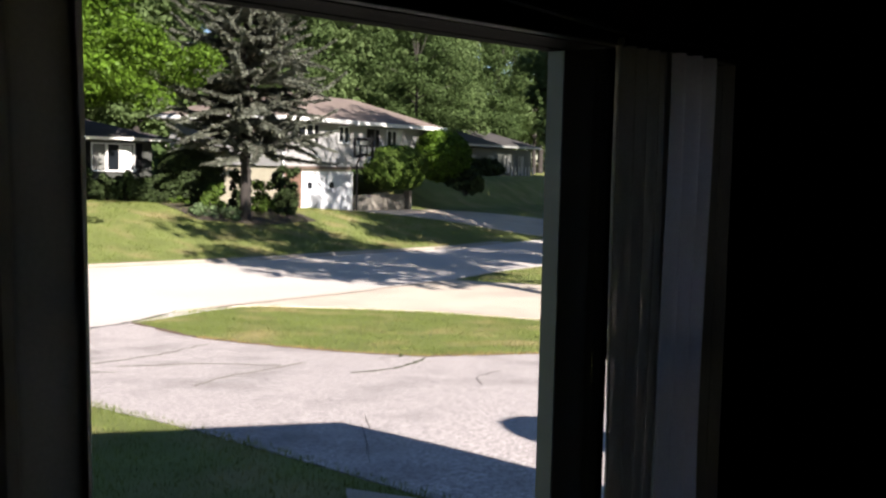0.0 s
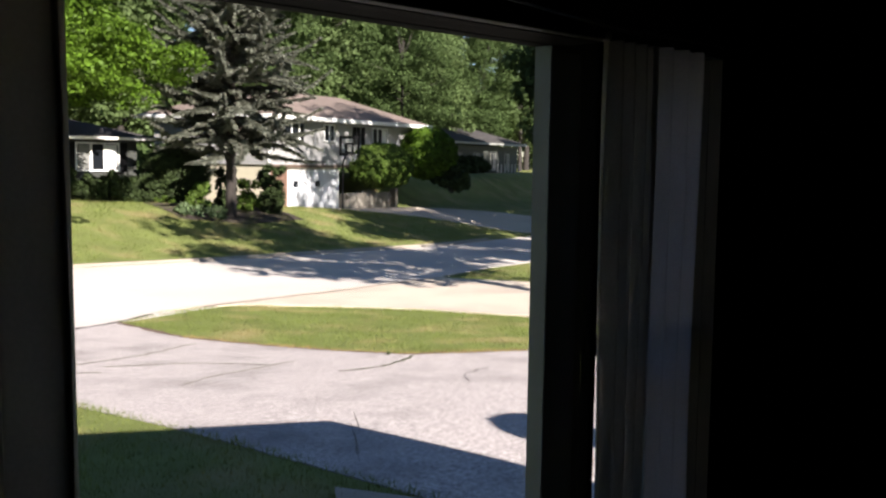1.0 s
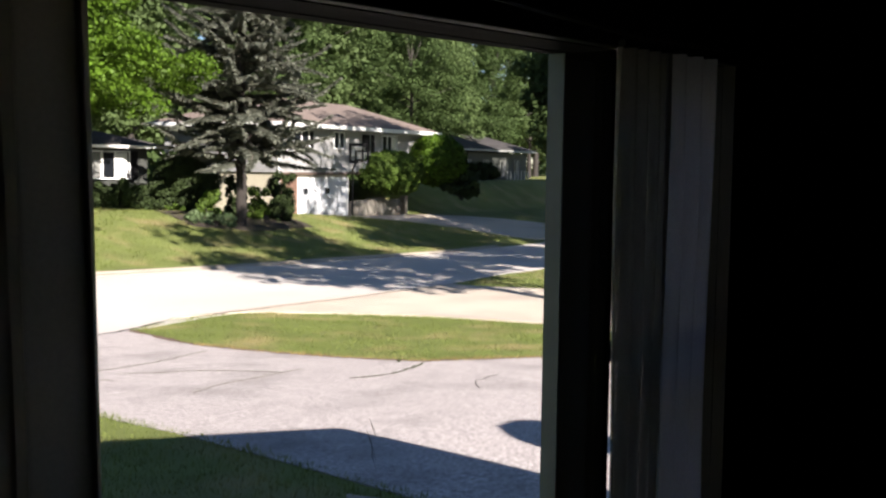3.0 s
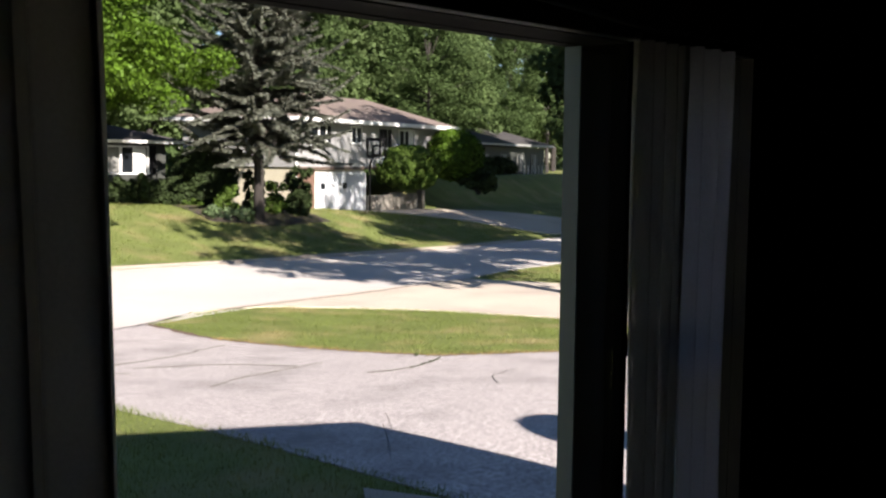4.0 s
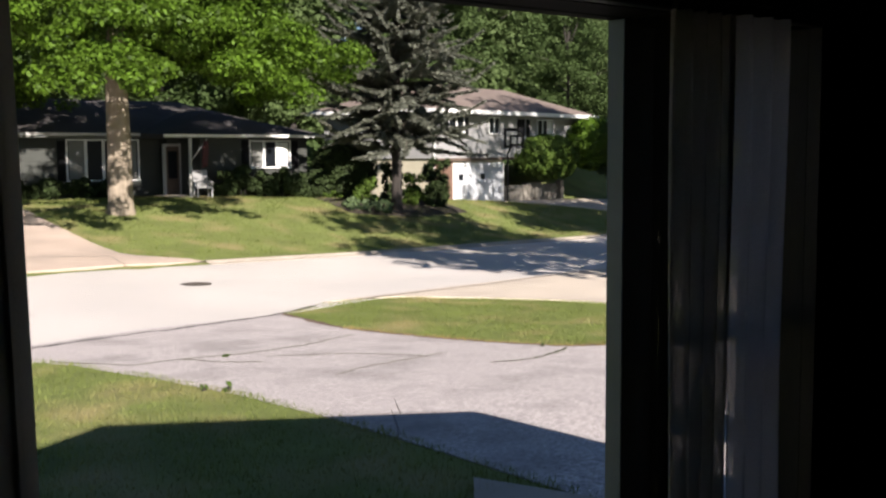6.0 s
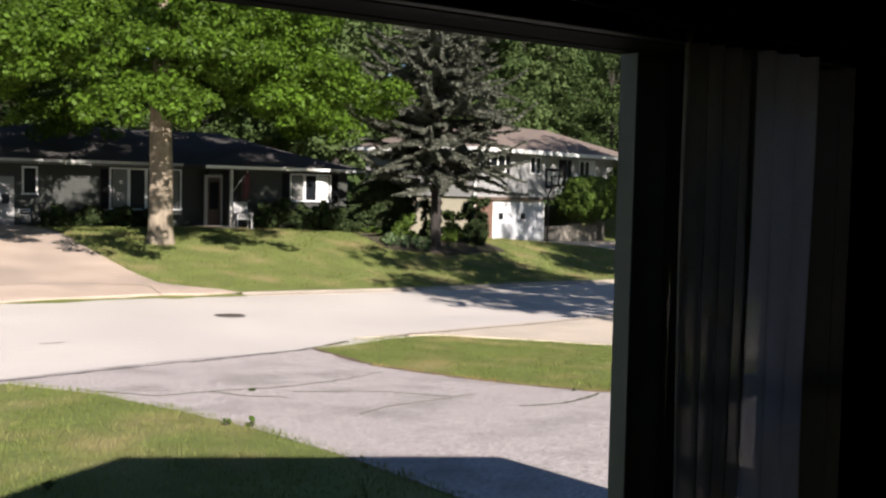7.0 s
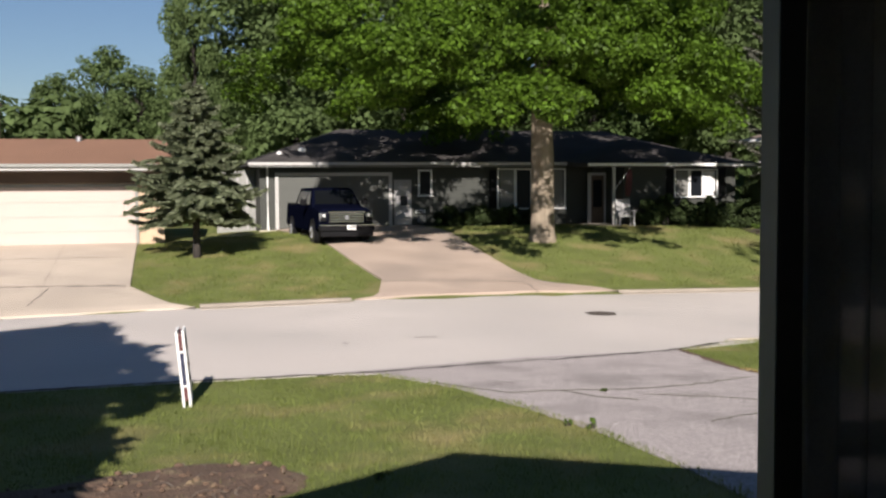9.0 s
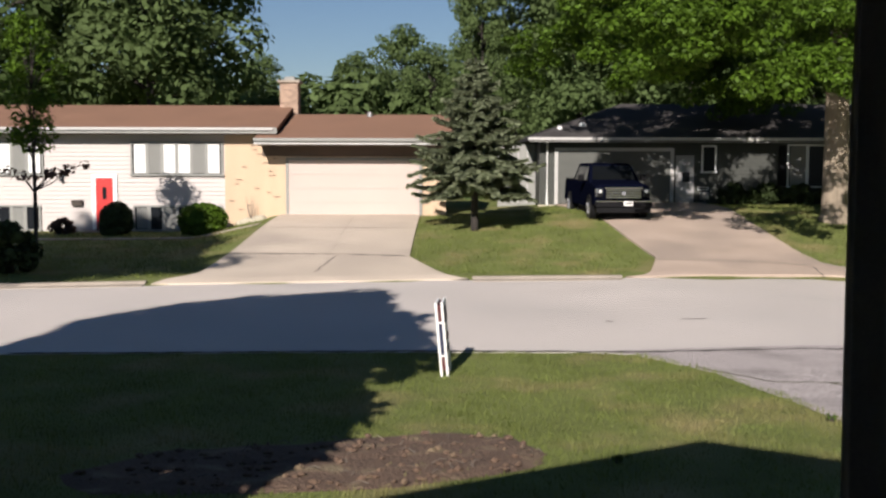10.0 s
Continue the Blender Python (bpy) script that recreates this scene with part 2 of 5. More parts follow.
def quad_mesh(name, verts, faces):
    me = bpy.data.meshes.new(name)
    v = np.asarray(verts, dtype=np.float32)
    f = np.asarray(faces, dtype=np.int32)
    k = f.shape[1]
    me.vertices.add(len(v))
    me.vertices.foreach_set("co", v.ravel())
    me.loops.add(f.size)
    me.loops.foreach_set("vertex_index", f.ravel())
    me.polygons.add(len(f))
    me.polygons.foreach_set("loop_start", np.arange(0, f.size, k, dtype=np.int32))
    me.update(calc_edges=True)
    me.validate()
    return me


def box(x0, x1, y0, y1, z0, z1, bm=None, bevel=0.0):
    b2 = bmesh.new()
    vs = [b2.verts.new(p) for p in ((x0, y0, z0), (x1, y0, z0), (x1, y1, z0), (x0, y1, z0), (x0, y0, z1), (x1, y0, z1), (x1, y1, z1), (x0, y1, z1))]
    for q in ((3, 2, 1, 0), (4, 5, 6, 7), (0, 1, 5, 4), (1, 2, 6, 5), (2, 3, 7, 6), (3, 0, 4, 7)):
        b2.faces.new([vs[i] for i in q])
    if bevel:
        bmesh.ops.bevel(b2, geom=list(b2.edges), offset=bevel, segments=2, affect="EDGES", profile=0.5)
    if bm is None:
        return b2
    me = mesh_of("t", b2)
    bm.from_mesh(me)
    bpy.data.meshes.remove(me)
    return bm


def hull(points, faces, bm=None):
    bm = bm or bmesh.new()
    vs = [bm.verts.new(p) for p in points]
    for f in faces:
        bm.faces.new([vs[i] for i in f])
    return bm


def tube(points, radii, sides=8, bm=None, caps=True):
    """A tapered tube along a line of points."""
    bm = bm or bmesh.new()
    rings = []
    for i, p in enumerate(points):
        p = Vector(p)
        a = Vector(points[max(0, i - 1)])
        b = Vector(points[min(len(points) - 1, i + 1)])
        d = (b - a).normalized()
        q = Vector((0, 0, 1)).rotation_difference(d) if d.z > -0.98 else d.to_track_quat("Z", "Y")
        r = radii[i] if hasattr(radii, "__len__") else radii
        rings.append([bm.verts.new(p + q @ Vector((r * math.cos(k * 2 * math.pi / sides), r * math.sin(k * 2 * math.pi / sides), 0))) for k in range(sides)])
    for a, b in zip(rings, rings[1:]):
        for k in range(sides):
            bm.faces.new((a[k], a[(k + 1) % sides], b[(k + 1) % sides], b[k]))
    if caps and sides > 2:
        bm.faces.new(rings[0][::-1])
        bm.faces.new(rings[-1])
    return bm


def prism(outline, z0, z1, bm=None):
    """An upright solid over an outline, in the order seen from above against the clock."""
    n = len(outline)
    pts = [(x, y, z0) for x, y in outline] + [(x, y, z1) for x, y in outline]
    return hull(pts, [tuple(range(n - 1, -1, -1)), tuple(range(n, 2 * n))] + [(i, (i + 1) % n, n + (i + 1) % n, n + i) for i in range(n)], bm)


# ---- ground ----
def ss(a, b, x):
    u = min(1.0, max(0.0, (x - a) / (b - a)))
    return u * u * (3 - 2 * u)


BC, BS = math.cos(radians(15.5)), math.sin(radians(15.5))


def from_b(u, v, z=0.0):
    """House row on the bend of the street: u along its front, v away from the street."""
    return (u * BC - v * BS, u * BS + v * BC, z)


FAR_X, FAR_Y = (-400, -60, -20, -8.9, -4.8, 2, 7.2, 11.7, 15, 22.2, 30, 37.2, 42.4, 60, 90, 400), (15, 21, 25, 26.2, 27.0, 28.0, 28.5, 29.1, 29.9, 30.8, 32.6, 34.1, 36.1, 42, 54, 180)
NEAR_X, NEAR_Y = (-400, -60, -5.4, 1.3, 5, 8.4, 10.9, 14.5, 18.7, 24.5, 28.7, 32.3, 45, 60, 90, 400), (6, 13, 17.25, 17.55, 17.5, 17.9, 18.6, 20.0, 20.8, 22.4, 24.2, 25.1, 29, 34, 45, 170)


def far_edge(x):
    return float(np.interp(x, FAR_X, FAR_Y))


def near_edge(x):
    return float(np.interp(x, NEAR_X, NEAR_Y))


def ground_z(x, y):
    z = 0.12 - 0.0285 * max(0.0, min(x, 60) - 8)
    fy = far_edge(x)
    if y > fy:
        zh = float(np.interp(x, (-30, -7, -4.5, 3, 8, 22, 30, 42, 60), (0.45, 0.5, 1.1, 1.12, 1.4, 1.4, 1.05, 0.32, 0.0)))
        z += (zh - z) * ss(fy - 1.0, max(41, fy + 9), y)
        u, v = x * BC + y * BS, -x * BS + y * BC
        if u > 57:
            z += 2.1 * ss(57.5, 63, u) * ss(32.6, 37.5, v)
        z += 0.06 * ss(0, 0.3, y - fy)
    elif y < 17.5:
        z += 0.4 * ss(17.5, 5, y) * ss(25, 8, x)
    return z


def axis(lo, hi, a, b, step):
    out = list(np.arange(a, b + 0.01, step))
    k, s = a, step
    while k > lo:
        s *= 1.35
        k -= s
        out.insert(0, max(k, lo))
    k, s = b, step
    while k < hi:
        s *= 1.35
        k += s
        out.append(min(k, hi))
    return out


def ground():
    xs, ys = axis(-1500, 1500, -22, 66, 0.5), axis(-1500, 1500, 3, 56, 0.5)
    verts = []
    for y in ys:
        for x in xs:
            z = ground_z(x, y)
            if near_edge(x) + 0.4 < y < far_edge(x) - 0.4:
                z -= 0.05
            verts.append((x, y, z))
    n = len(xs)
    j, i = np.meshgrid(np.arange(len(ys) - 1), np.arange(n - 1), indexing="ij")
    a = (j * n + i).ravel()
    me = quad_mesh("ground", verts, np.stack([a, a + 1, a + n + 1, a + n], 1))
    tagged(part("ground", me, GRASS, smooth=True), "green and straw-coloured mown lawns sloping to the street", "ground", kind="structure")


def loft(name, left, right, material, lift, steps=40, across=14, parent=None):
    """A paved sheet on the ground between two edges, with a rim down into the soil."""
    def along(line, k):
        d = np.r_[0, np.cumsum([math.dist(p, q) for p, q in zip(line, line[1:])])]
        return np.interp(k * d[-1], d, [p[0] for p in line]), np.interp(k * d[-1], d, [p[1] for p in line])
    verts, faces = [], []
    for j in range(steps + 1):
        a, b = along(left, j / steps), along(right, j / steps)
        for i in range(across + 1):
            k = i / across
            x, y = a[0] + (b[0] - a[0]) * k, a[1] + (b[1] - a[1]) * k
            verts.append((x, y, ground_z(x, y) + lift))
    n = across + 1
    for j in range(steps):
        for i in range(across):
            q = j * n + i
            faces.append((q, q + 1, q + n + 1, q + n))
    rim = [i for i in range(n)] + [j * n + n - 1 for j in range(1, steps + 1)] + [steps * n + i for i in range(n - 2, -1, -1)] + [j * n for j in range(steps - 1, 0, -1)]
    base = len(verts)
    verts += [verts[q] for q in rim]
    low = len(verts)
    verts += [(verts[q][0], verts[q][1], verts[q][2] - 0.15) for q in rim]
    for k in range(len(rim)):
        k2 = (k + 1) % len(rim)
        faces.append((base + k2, base + k, low + k, low + k2))
    me = quad_mesh(name, verts, faces)
    bm = bmesh.new()
    bm.from_mesh(me)
    bmesh.ops.recalc_face_normals(bm, faces=bm.faces)
    bm.to_mesh(me)
    bm.free()
    return part(name, me, material, parent)


def seam(name, line, width, material, lift, seed, label, parent):
    """A wandering crack or joint, lying on the paving."""
    rnd = random.Random(seed)
    pts = []
    for (x0, y0), (x1, y1) in zip(line, line[1:]):
        n = max(2, int(math.dist((x0, y0), (x1, y1)) / 0.15))
        for k in range(n):
            t = k / n
            pts.append((x0 + (x1 - x0) * t + rnd.uniform(-0.035, 0.035), y0 + (y1 - y0) * t + rnd.uniform(-0.035, 0.035)))
    bm = bmesh.new()
    last = None
    for k, (x, y) in enumerate(pts):
        w = width * rnd.uniform(0.35, 1.2)
        dx, dy = (pts[min(k + 1, len(pts) - 1)][0] - pts[max(k - 1, 0)][0], pts[min(k + 1, len(pts) - 1)][1] - pts[max(k - 1, 0)][1])
        d = math.hypot(dx, dy) or 1
        nx, ny = -dy / d * w / 2, dx / d * w / 2
        row = [bm.verts.new((x + nx, y + ny, ground_z(x + nx, y + ny) + lift)), bm.verts.new((x, y, ground_z(x, y) + lift + 0.006)), bm.verts.new((x - nx, y - ny, ground_z(x - nx, y - ny) + lift))]
        if last:
            bm.faces.new((last[0], last[1], row[1], row[0]))
            bm.faces.new((last[1], last[2], row[2], row[1]))
        last = row
    bmesh.ops.recalc_face_normals(bm, faces=bm.faces)
    return part(name, bm, material, parent, label)


ground()
rx = list(np.arange(-60, 90.1, 2.0))
road = loft("road", [(x, near_edge(x)) for x in rx], [(x, far_edge(x)) for x in rx], CONCRETE, 0.008, 160, 12)
tagged(road, "sunlit pale concrete street bending away downhill", "road", kind="structure")
seam("joint", [(-5.4, 17.3), (1.3, 17.6), (5, 17.55), (8.4, 17.95), (10.9, 18.65), (12.6, 19.6)], 0.12, TAR, 0.019, 1, "dark gap along the edge of the street", road)
seam("joint", [(13.5, 19.8), (18.7, 20.85), (24.5, 22.4)], 0.10, TAR, 0.042, 2, "cracked joint with weeds", road)
seam("joint", [(6.5, 21.3), (7.1, 21.25)], 0.07, TAR, 0.014, 4, "short dark crack", road)
seam("joint", [(4.9, 20.9), (5.2, 20.85)], 0.08, TAR, 0.014, 5, "short dark crack", road)

ours = loft("our_driveway", [(3.9, 17.6), (4.9, 17.3), (5.75, 15.8), (6.2, 13.6), (6.4, 11.8), (6.45, 10), (6.4, 8.5), (6.35, 6.8), (6.3, 3.2)],
            [(11.2, 18.75), (11.1, 16.4), (11.6, 14.5), (12.0, 13.3), (12.6, 12.1), (13.8, 11.5), (15, 11), (19, 9.5), (19, 3.2)], ASPHALT, 0.014, 60, 24)
tagged(ours, "weathered grey asphalt driveway with grassy cracks", "driveway", kind="structure")
seam("crack", [(5.6, 16.2), (6.4, 14.95), (7.2, 14.93), (8.1, 14.65), (9.4, 14.95), (10.9, 15.6)], 0.05, CRACK, 0.018, 6, "crack with grass in it", ours)
seam("crack", [(7.2, 14.9), (7.5, 14.2), (8.0, 13.6)], 0.06, CRACK, 0.018, 7, "crack with grass in it", ours)
seam("crack", [(10.4, 11.36), (11.2, 11.3), (12.2, 11.7), (12.65, 12.0)], 0.09, CRACK, 0.018, 8, "crack with grass in it", ours)
seam("crack", [(10.9, 9.3), (11.5, 9.9), (12.5, 10.25)], 0.02, TAR, 0.018, 11, "hairline crack", ours)
for k, line in enumerate(([(8.0, 11.85), (8.6, 12.2), (10.7, 12.7)], [(8.2, 14.2), (9.4, 13.6), (10.2, 12.5)])):
    seam("crack", line, 0.018, CRACK, 0.018, 60 + k, "hairline crack", ours)
walkw = loft("front_walk", [(5.95, 6.55), (4.0, 4.2), (1, 3.9)], [(6.32, 5.5), (4.6, 3.0), (1, 2.7)], CURB, 0.05, 20, 4)
tagged(walkw, "pale concrete path by the house", "path", kind="structure")
nb = loft("neighbour_driveway", [(12.9, 19.9), (14.8, 20.0), (16.4, 18.8), (18.0, 17.1), (19.2, 14.8), (20, 9), (20, 3)], [(24.8, 22.6), (25.0, 21.8), (26.2, 20.2), (26.8, 17), (27.2, 14), (27.5, 9), (27.5, 3)], DRIVE, 0.035, 40, 12)
tagged(nb, "sunlit pale concrete driveway of the next house", "driveway", kind="structure")
dd = loft("driveway", [(-5.6, 26.75), (-4.75, 28.2), (-4.5, 33), (-4.3, 40.25)], [(2.4, 28.0), (1.8, 28.3), (0.74, 31.3), (0.9, 40.25)], DRIVE, 0.05, 30, 12)
tagged(dd, "pale concrete driveway rising to a beige garage", "driveway", kind="structure")
seam("joint", [(-4.7, 31.4), (-1.5, 31.5), (0.8, 31.3)], 0.13, TAR, 0.052, 12, "expansion joint", dd)
seam("joint", [(-1.6, 31.5), (-1.5, 39.9)], 0.012, TAR, 0.052, 13, "centre joint", dd)
seam("joint", [(-4.55, 36.2), (-1.5, 36.3), (0.8, 36.2)], 0.05, TAR, 0.052, 18, "expansion joint", dd)
seam("joint", [(-1.4, 31.2), (-1.75, 28.3)], 0.05, TAR, 0.052, 14, "crack", dd)
dc = loft("driveway", [(6.6, 28.45), (7.3, 28.7), (7.95, 31.2), (7.5, 35), (7.2, 38.2), (6.4, 44.5)], [(15.0, 29.95), (14.3, 30.4), (12.9, 31.2), (12.6, 33), (12.3, 36.7), (12.4, 44.5)], DRIVE_C, 0.05, 30, 12)
tagged(dc, "stained pinkish concrete driveway with a pickup on it", "driveway", kind="structure")
seam("joint", [(7.9, 30.9), (10, 31.1), (12.5, 30.9)], 0.05, TAR, 0.052, 15, "expansion joint", dc)
seam("joint", [(12.2, 29.3), (12.4, 30.9)], 0.05, TAR, 0.052, 16, "crack", dc)
db = loft("driveway", [(51.0, 39.4), (47.0, 41.9), (41.5, 43.9), (37.2, 44.75)], [(67, 44.8), (60.3, 46.4), (50.5, 46.8), (47.2, 47.1)], DRIVE, 0.05, 20, 12)
tagged(db, "shaded concrete driveway below a retaining wall", "driveway", kind="structure")


fp = loft("front_path", [(-13.5, 37.0), (-9.0, 37.3), (-4.7, 37.9)], [(-13.5, 36.55), (-9.0, 36.85), (-4.7, 37.5)], CURB, 0.03, 24, 3)
tagged(fp, "narrow concrete path across the lawn to a red door", "path", kind="structure")
bed = loft("garden_bed", [(25.0, 36.9), (28, 36.5), (32.5, 38.2)], [(25.3, 40.2), (28.5, 40.6), (32.8, 41.2)], MULCH, 0.03, 16, 8)
tagged(bed, "dark mulched planting bed round a spruce", "garden bed", kind="structure")


def kerb():
    xs = [x for x in np.arange(-40, 70, 0.25)]
    gaps = ((-5.6, 2.4), (6.7, 14.9), (44, 64))
    run, runs = [], []
    for x in xs:
        if any(a < x < b for a, b in gaps):
            if len(run) > 1:
                runs.append(run)
            run = []
        else:
            run.append(x)
    runs.append(run)
    top = thing("curb", "low pale concrete curb along the far lawns", "curb", kind="structure")
    for run in runs:
        bm = bmesh.new()
        rows = []
        for x in run:
            y, z = far_edge(x), ground_z(x, far_edge(x) - 0.01)
            rows.append([bm.verts.new((x, y + dy, z + dz)) for dy, dz in ((-0.35, 0.0), (-0.35, 0.03), (-0.08, 0.04), (0.0, 0.10), (0.15, 0.105), (0.15, -0.05))])
        for a, b in zip(rows, rows[1:]):
            for k in range(5):
                bm.faces.new((a[k], b[k], b[k + 1], a[k + 1]))
        bmesh.ops.recalc_face_normals(bm, faces=bm.faces)
        part("kerb_stone", bm, CURB, top)


kerb()


# ---- plants ----
def leaves(name, clumps, per, size, seed, up=0.5, shell=0.55):
    """Leaf clusters: small bent rhombs scattered in ellipsoid clumps (x, y, z, rx, ry, rz)."""
    rng = np.random.default_rng(seed)
    allv, allf, base = [], [], 0
    for c in clumps:
        n = max(6, int(per * (c[3] * c[4] * c[5]) ** (2 / 3)))
        d = rng.normal(size=(n, 3))
        d /= np.linalg.norm(d, axis=1)[:, None]
        r = shell + (1.05 - shell) * rng.random(n) ** 0.7
        p = np.array(c[:3]) + d * r[:, None] * np.array(c[3:6])
        nrm = d * 0.8 + rng.normal(size=(n, 3)) * 0.42 + np.array((0, 0, up))
        nrm /= np.linalg.norm(nrm, axis=1)[:, None]
        t = np.cross(nrm, rng.normal(size=(n, 3)))
        t /= np.linalg.norm(t, axis=1)[:, None]
        b = np.cross(nrm, t)
        s = size * (0.6 + 0.8 * rng.random(n))[:, None]
        fold = nrm * s * 0.18
        v = np.stack([p - t * s, p - b * s * 0.62 + fold, p + t * s, p + b * s * 0.62 + fold], 1).reshape(-1, 3)
        allv.append(v)
        allf.append(np.arange(base, base + 4 * n).reshape(n, 4))
        base += 4 * n
    return quad_mesh(name, np.concatenate(allv), np.concatenate(allf))


def crown_clumps(rnd, cx, cy, z0, z1, r, n, flat=0.75, low=0.75):
    """Clumps over an uneven crown: broad below the middle, narrowing to the top."""
    out = []
    for k in range(n):
        t = rnd.random()
        prof = math.sin(math.pi * min(1, 0.16 + low * t * 0.95)) ** 0.7
        a = rnd.uniform(0, 2 * math.pi)
        d = r * prof * math.sqrt(rnd.uniform(0.12, 1.0)) * (0.8 + 0.28 * math.sin(3 * a + 5 * t))
        q = rnd.uniform(0.6, 1.35) * r * (0.23 if n < 110 else 0.195)
        out.append((cx + d * math.cos(a), cy + d * math.sin(a), z0 + (z1 - z0) * t, q, q, q * flat))
    return out


def limb_tree(name, label, at, height, radius, clear, trunk_r, clumps_n, per, size, leaf, bark, seed, flat=0.7, group="", low=0.75, clumps=None):
    rnd = random.Random(seed)
    x, y, z = at
    top = thing(name, label, "tree", at, group=group)
    pts = [(0, 0, -0.4), (0, 0, 0.0), (0.02, 0.0, 0.35), (0.03, 0.02, clear * 0.6), (0.0, 0.05, clear), (0.1, 0.0, height * 0.5), (0.0, 0.1, height * 0.72), (0.05, 0, height * 0.9)]
    bm = tube(pts, [trunk_r * 1.5, trunk_r * 1.3, trunk_r * 1.08, trunk_r, trunk_r * 0.9, trunk_r * 0.55, trunk_r * 0.3, trunk_r * 0.1], 12)
    cl = clumps(rnd, radius, clumps_n) if clumps else crown_clumps(rnd, 0, 0, clear + 0.25 * radius, height, radius, clumps_n, flat, low)
    for c in cl[:: max(1, clumps_n // 22)]:
        if clumps:
            if c[2] < clear + 4.5:
                continue
            c = (c[0] * 0.7, c[1] * 0.7, c[2] - 0.4)
        z0 = max(clear * 0.9, min(c[2] - 0.3 * math.hypot(c[0], c[1]) - 0.5, height * 0.7))
        mid = (c[0] * 0.45, c[1] * 0.45, z0 + (c[2] - z0) * 0.35 + 0.3)
        tube([(0, 0, z0), mid, (c[0], c[1], c[2])], [trunk_r * 0.34, trunk_r * 0.2, trunk_r * 0.06], 6, bm)
    part("trunk", bm, bark, top, local=True, smooth=True)
    part("crown", leaves("crown", cl, per, size, seed), leaf, top, local=True)
    return top


def conifer(name, label, at, height, radius, skirt, seed, needle, bark, droop=0.25, dense=1.0, bare=0.0, whorls=26, group="", wild=0.35):
    """A spruce: whorls of drooping boughs, each a twig with side sprays of needles."""
    rnd = random.Random(seed)
    rng = np.random.default_rng(seed)
    top = thing(name, label, "tree", at, group=group)
    part("trunk", tube([(0, 0, -0.3), (0, 0, 0.3), (0, 0, height * 0.5), (0, 0, height)], [radius * 0.055, radius * 0.048, radius * 0.03, 0.01], 10), bark, top, local=True, smooth=True)
    bw = bmesh.new()
    verts, faces = [], []
    for w in range(whorls):
        t = (w + rnd.random() * 0.5) / whorls
        h = skirt + (height - skirt) * t
        reach = radius * (1 - t) ** 0.85 * (0.92 if t > 0.12 else 0.75) + 0.12
        n = int(7 + 4 * (1 - t))
        for k in range(n):
            a = 2 * math.pi * (k + rnd.random() * 0.7) / n + w
            L = reach * rnd.uniform(0.6, 1.15)
            steep = 0.35 - 0.5 * (1 - t) + rnd.uniform(-0.3, 0.45) * wild
            h0 = h + rnd.uniform(-0.3, 0.3) * wild
            ca, sa = math.cos(a), math.sin(a)
            line = []
            for i in range(6):
                s = i / 5
                zz = h0 + L * (steep * s * 0.5 - droop * s * s + (0.14 + 0.3 * wild * math.sin(a * 7)) * s ** 3)
                sway = 0.12 * wild * math.sin(4 * s + w + k)
                line.append(Vector(((ca - sa * sway) * L * s, (sa + ca * sway) * L * s, zz)))
            tube(line, [0.018 * (1 - 0.8 * i / 5) * (0.5 + 0.5 * reach / radius) + 0.004 for i in range(6)], 3, bw, False)
            sprays = int(L * 26 * dense * (1 - bare * (1 - t) ** 1.5)) + 3
            for j in range(sprays):
                s = rnd.uniform(0.18 if bare < 0.2 else 0.45, 1.0)
                i = min(4, int(s * 5))
                p = line[i].lerp(line[i + 1], s * 5 - i)
                side = rnd.choice((-1, 1))
                lat = Vector((-sa * side, ca * side, 0)) * rnd.uniform(0.4, 1.0) + Vector((ca, sa, 0)) * rnd.uniform(0.3, 0.9) + Vector((0, 0, rnd.uniform(-0.45, 0.25)))
                lat.normalize()
                ln = (0.16 + 0.30 * (1 - s) * min(L, 2.4) * 0.6) * rnd.uniform(0.6, 1.2)
                wd = 0.05 * rnd.uniform(0.8, 1.5)
                nn = lat.cross(Vector((rnd.uniform(-1, 1), rnd.uniform(-1, 1), 1.0))).normalized() * wd
                b = len(verts)
                e = p + lat * ln + Vector((0, 0, -0.12 * ln))
                m = p + lat * ln * 0.5
                verts += [tuple(p), tuple(m + nn), tuple(e), tuple(m - nn)]
                faces.append((b, b + 1, b + 2, b + 3))
    part("boughs", bw, TWIG if bare else bark, top, local=True)
    part("needles", quad_mesh("needles", verts, faces), needle, top, local=True)
    return top


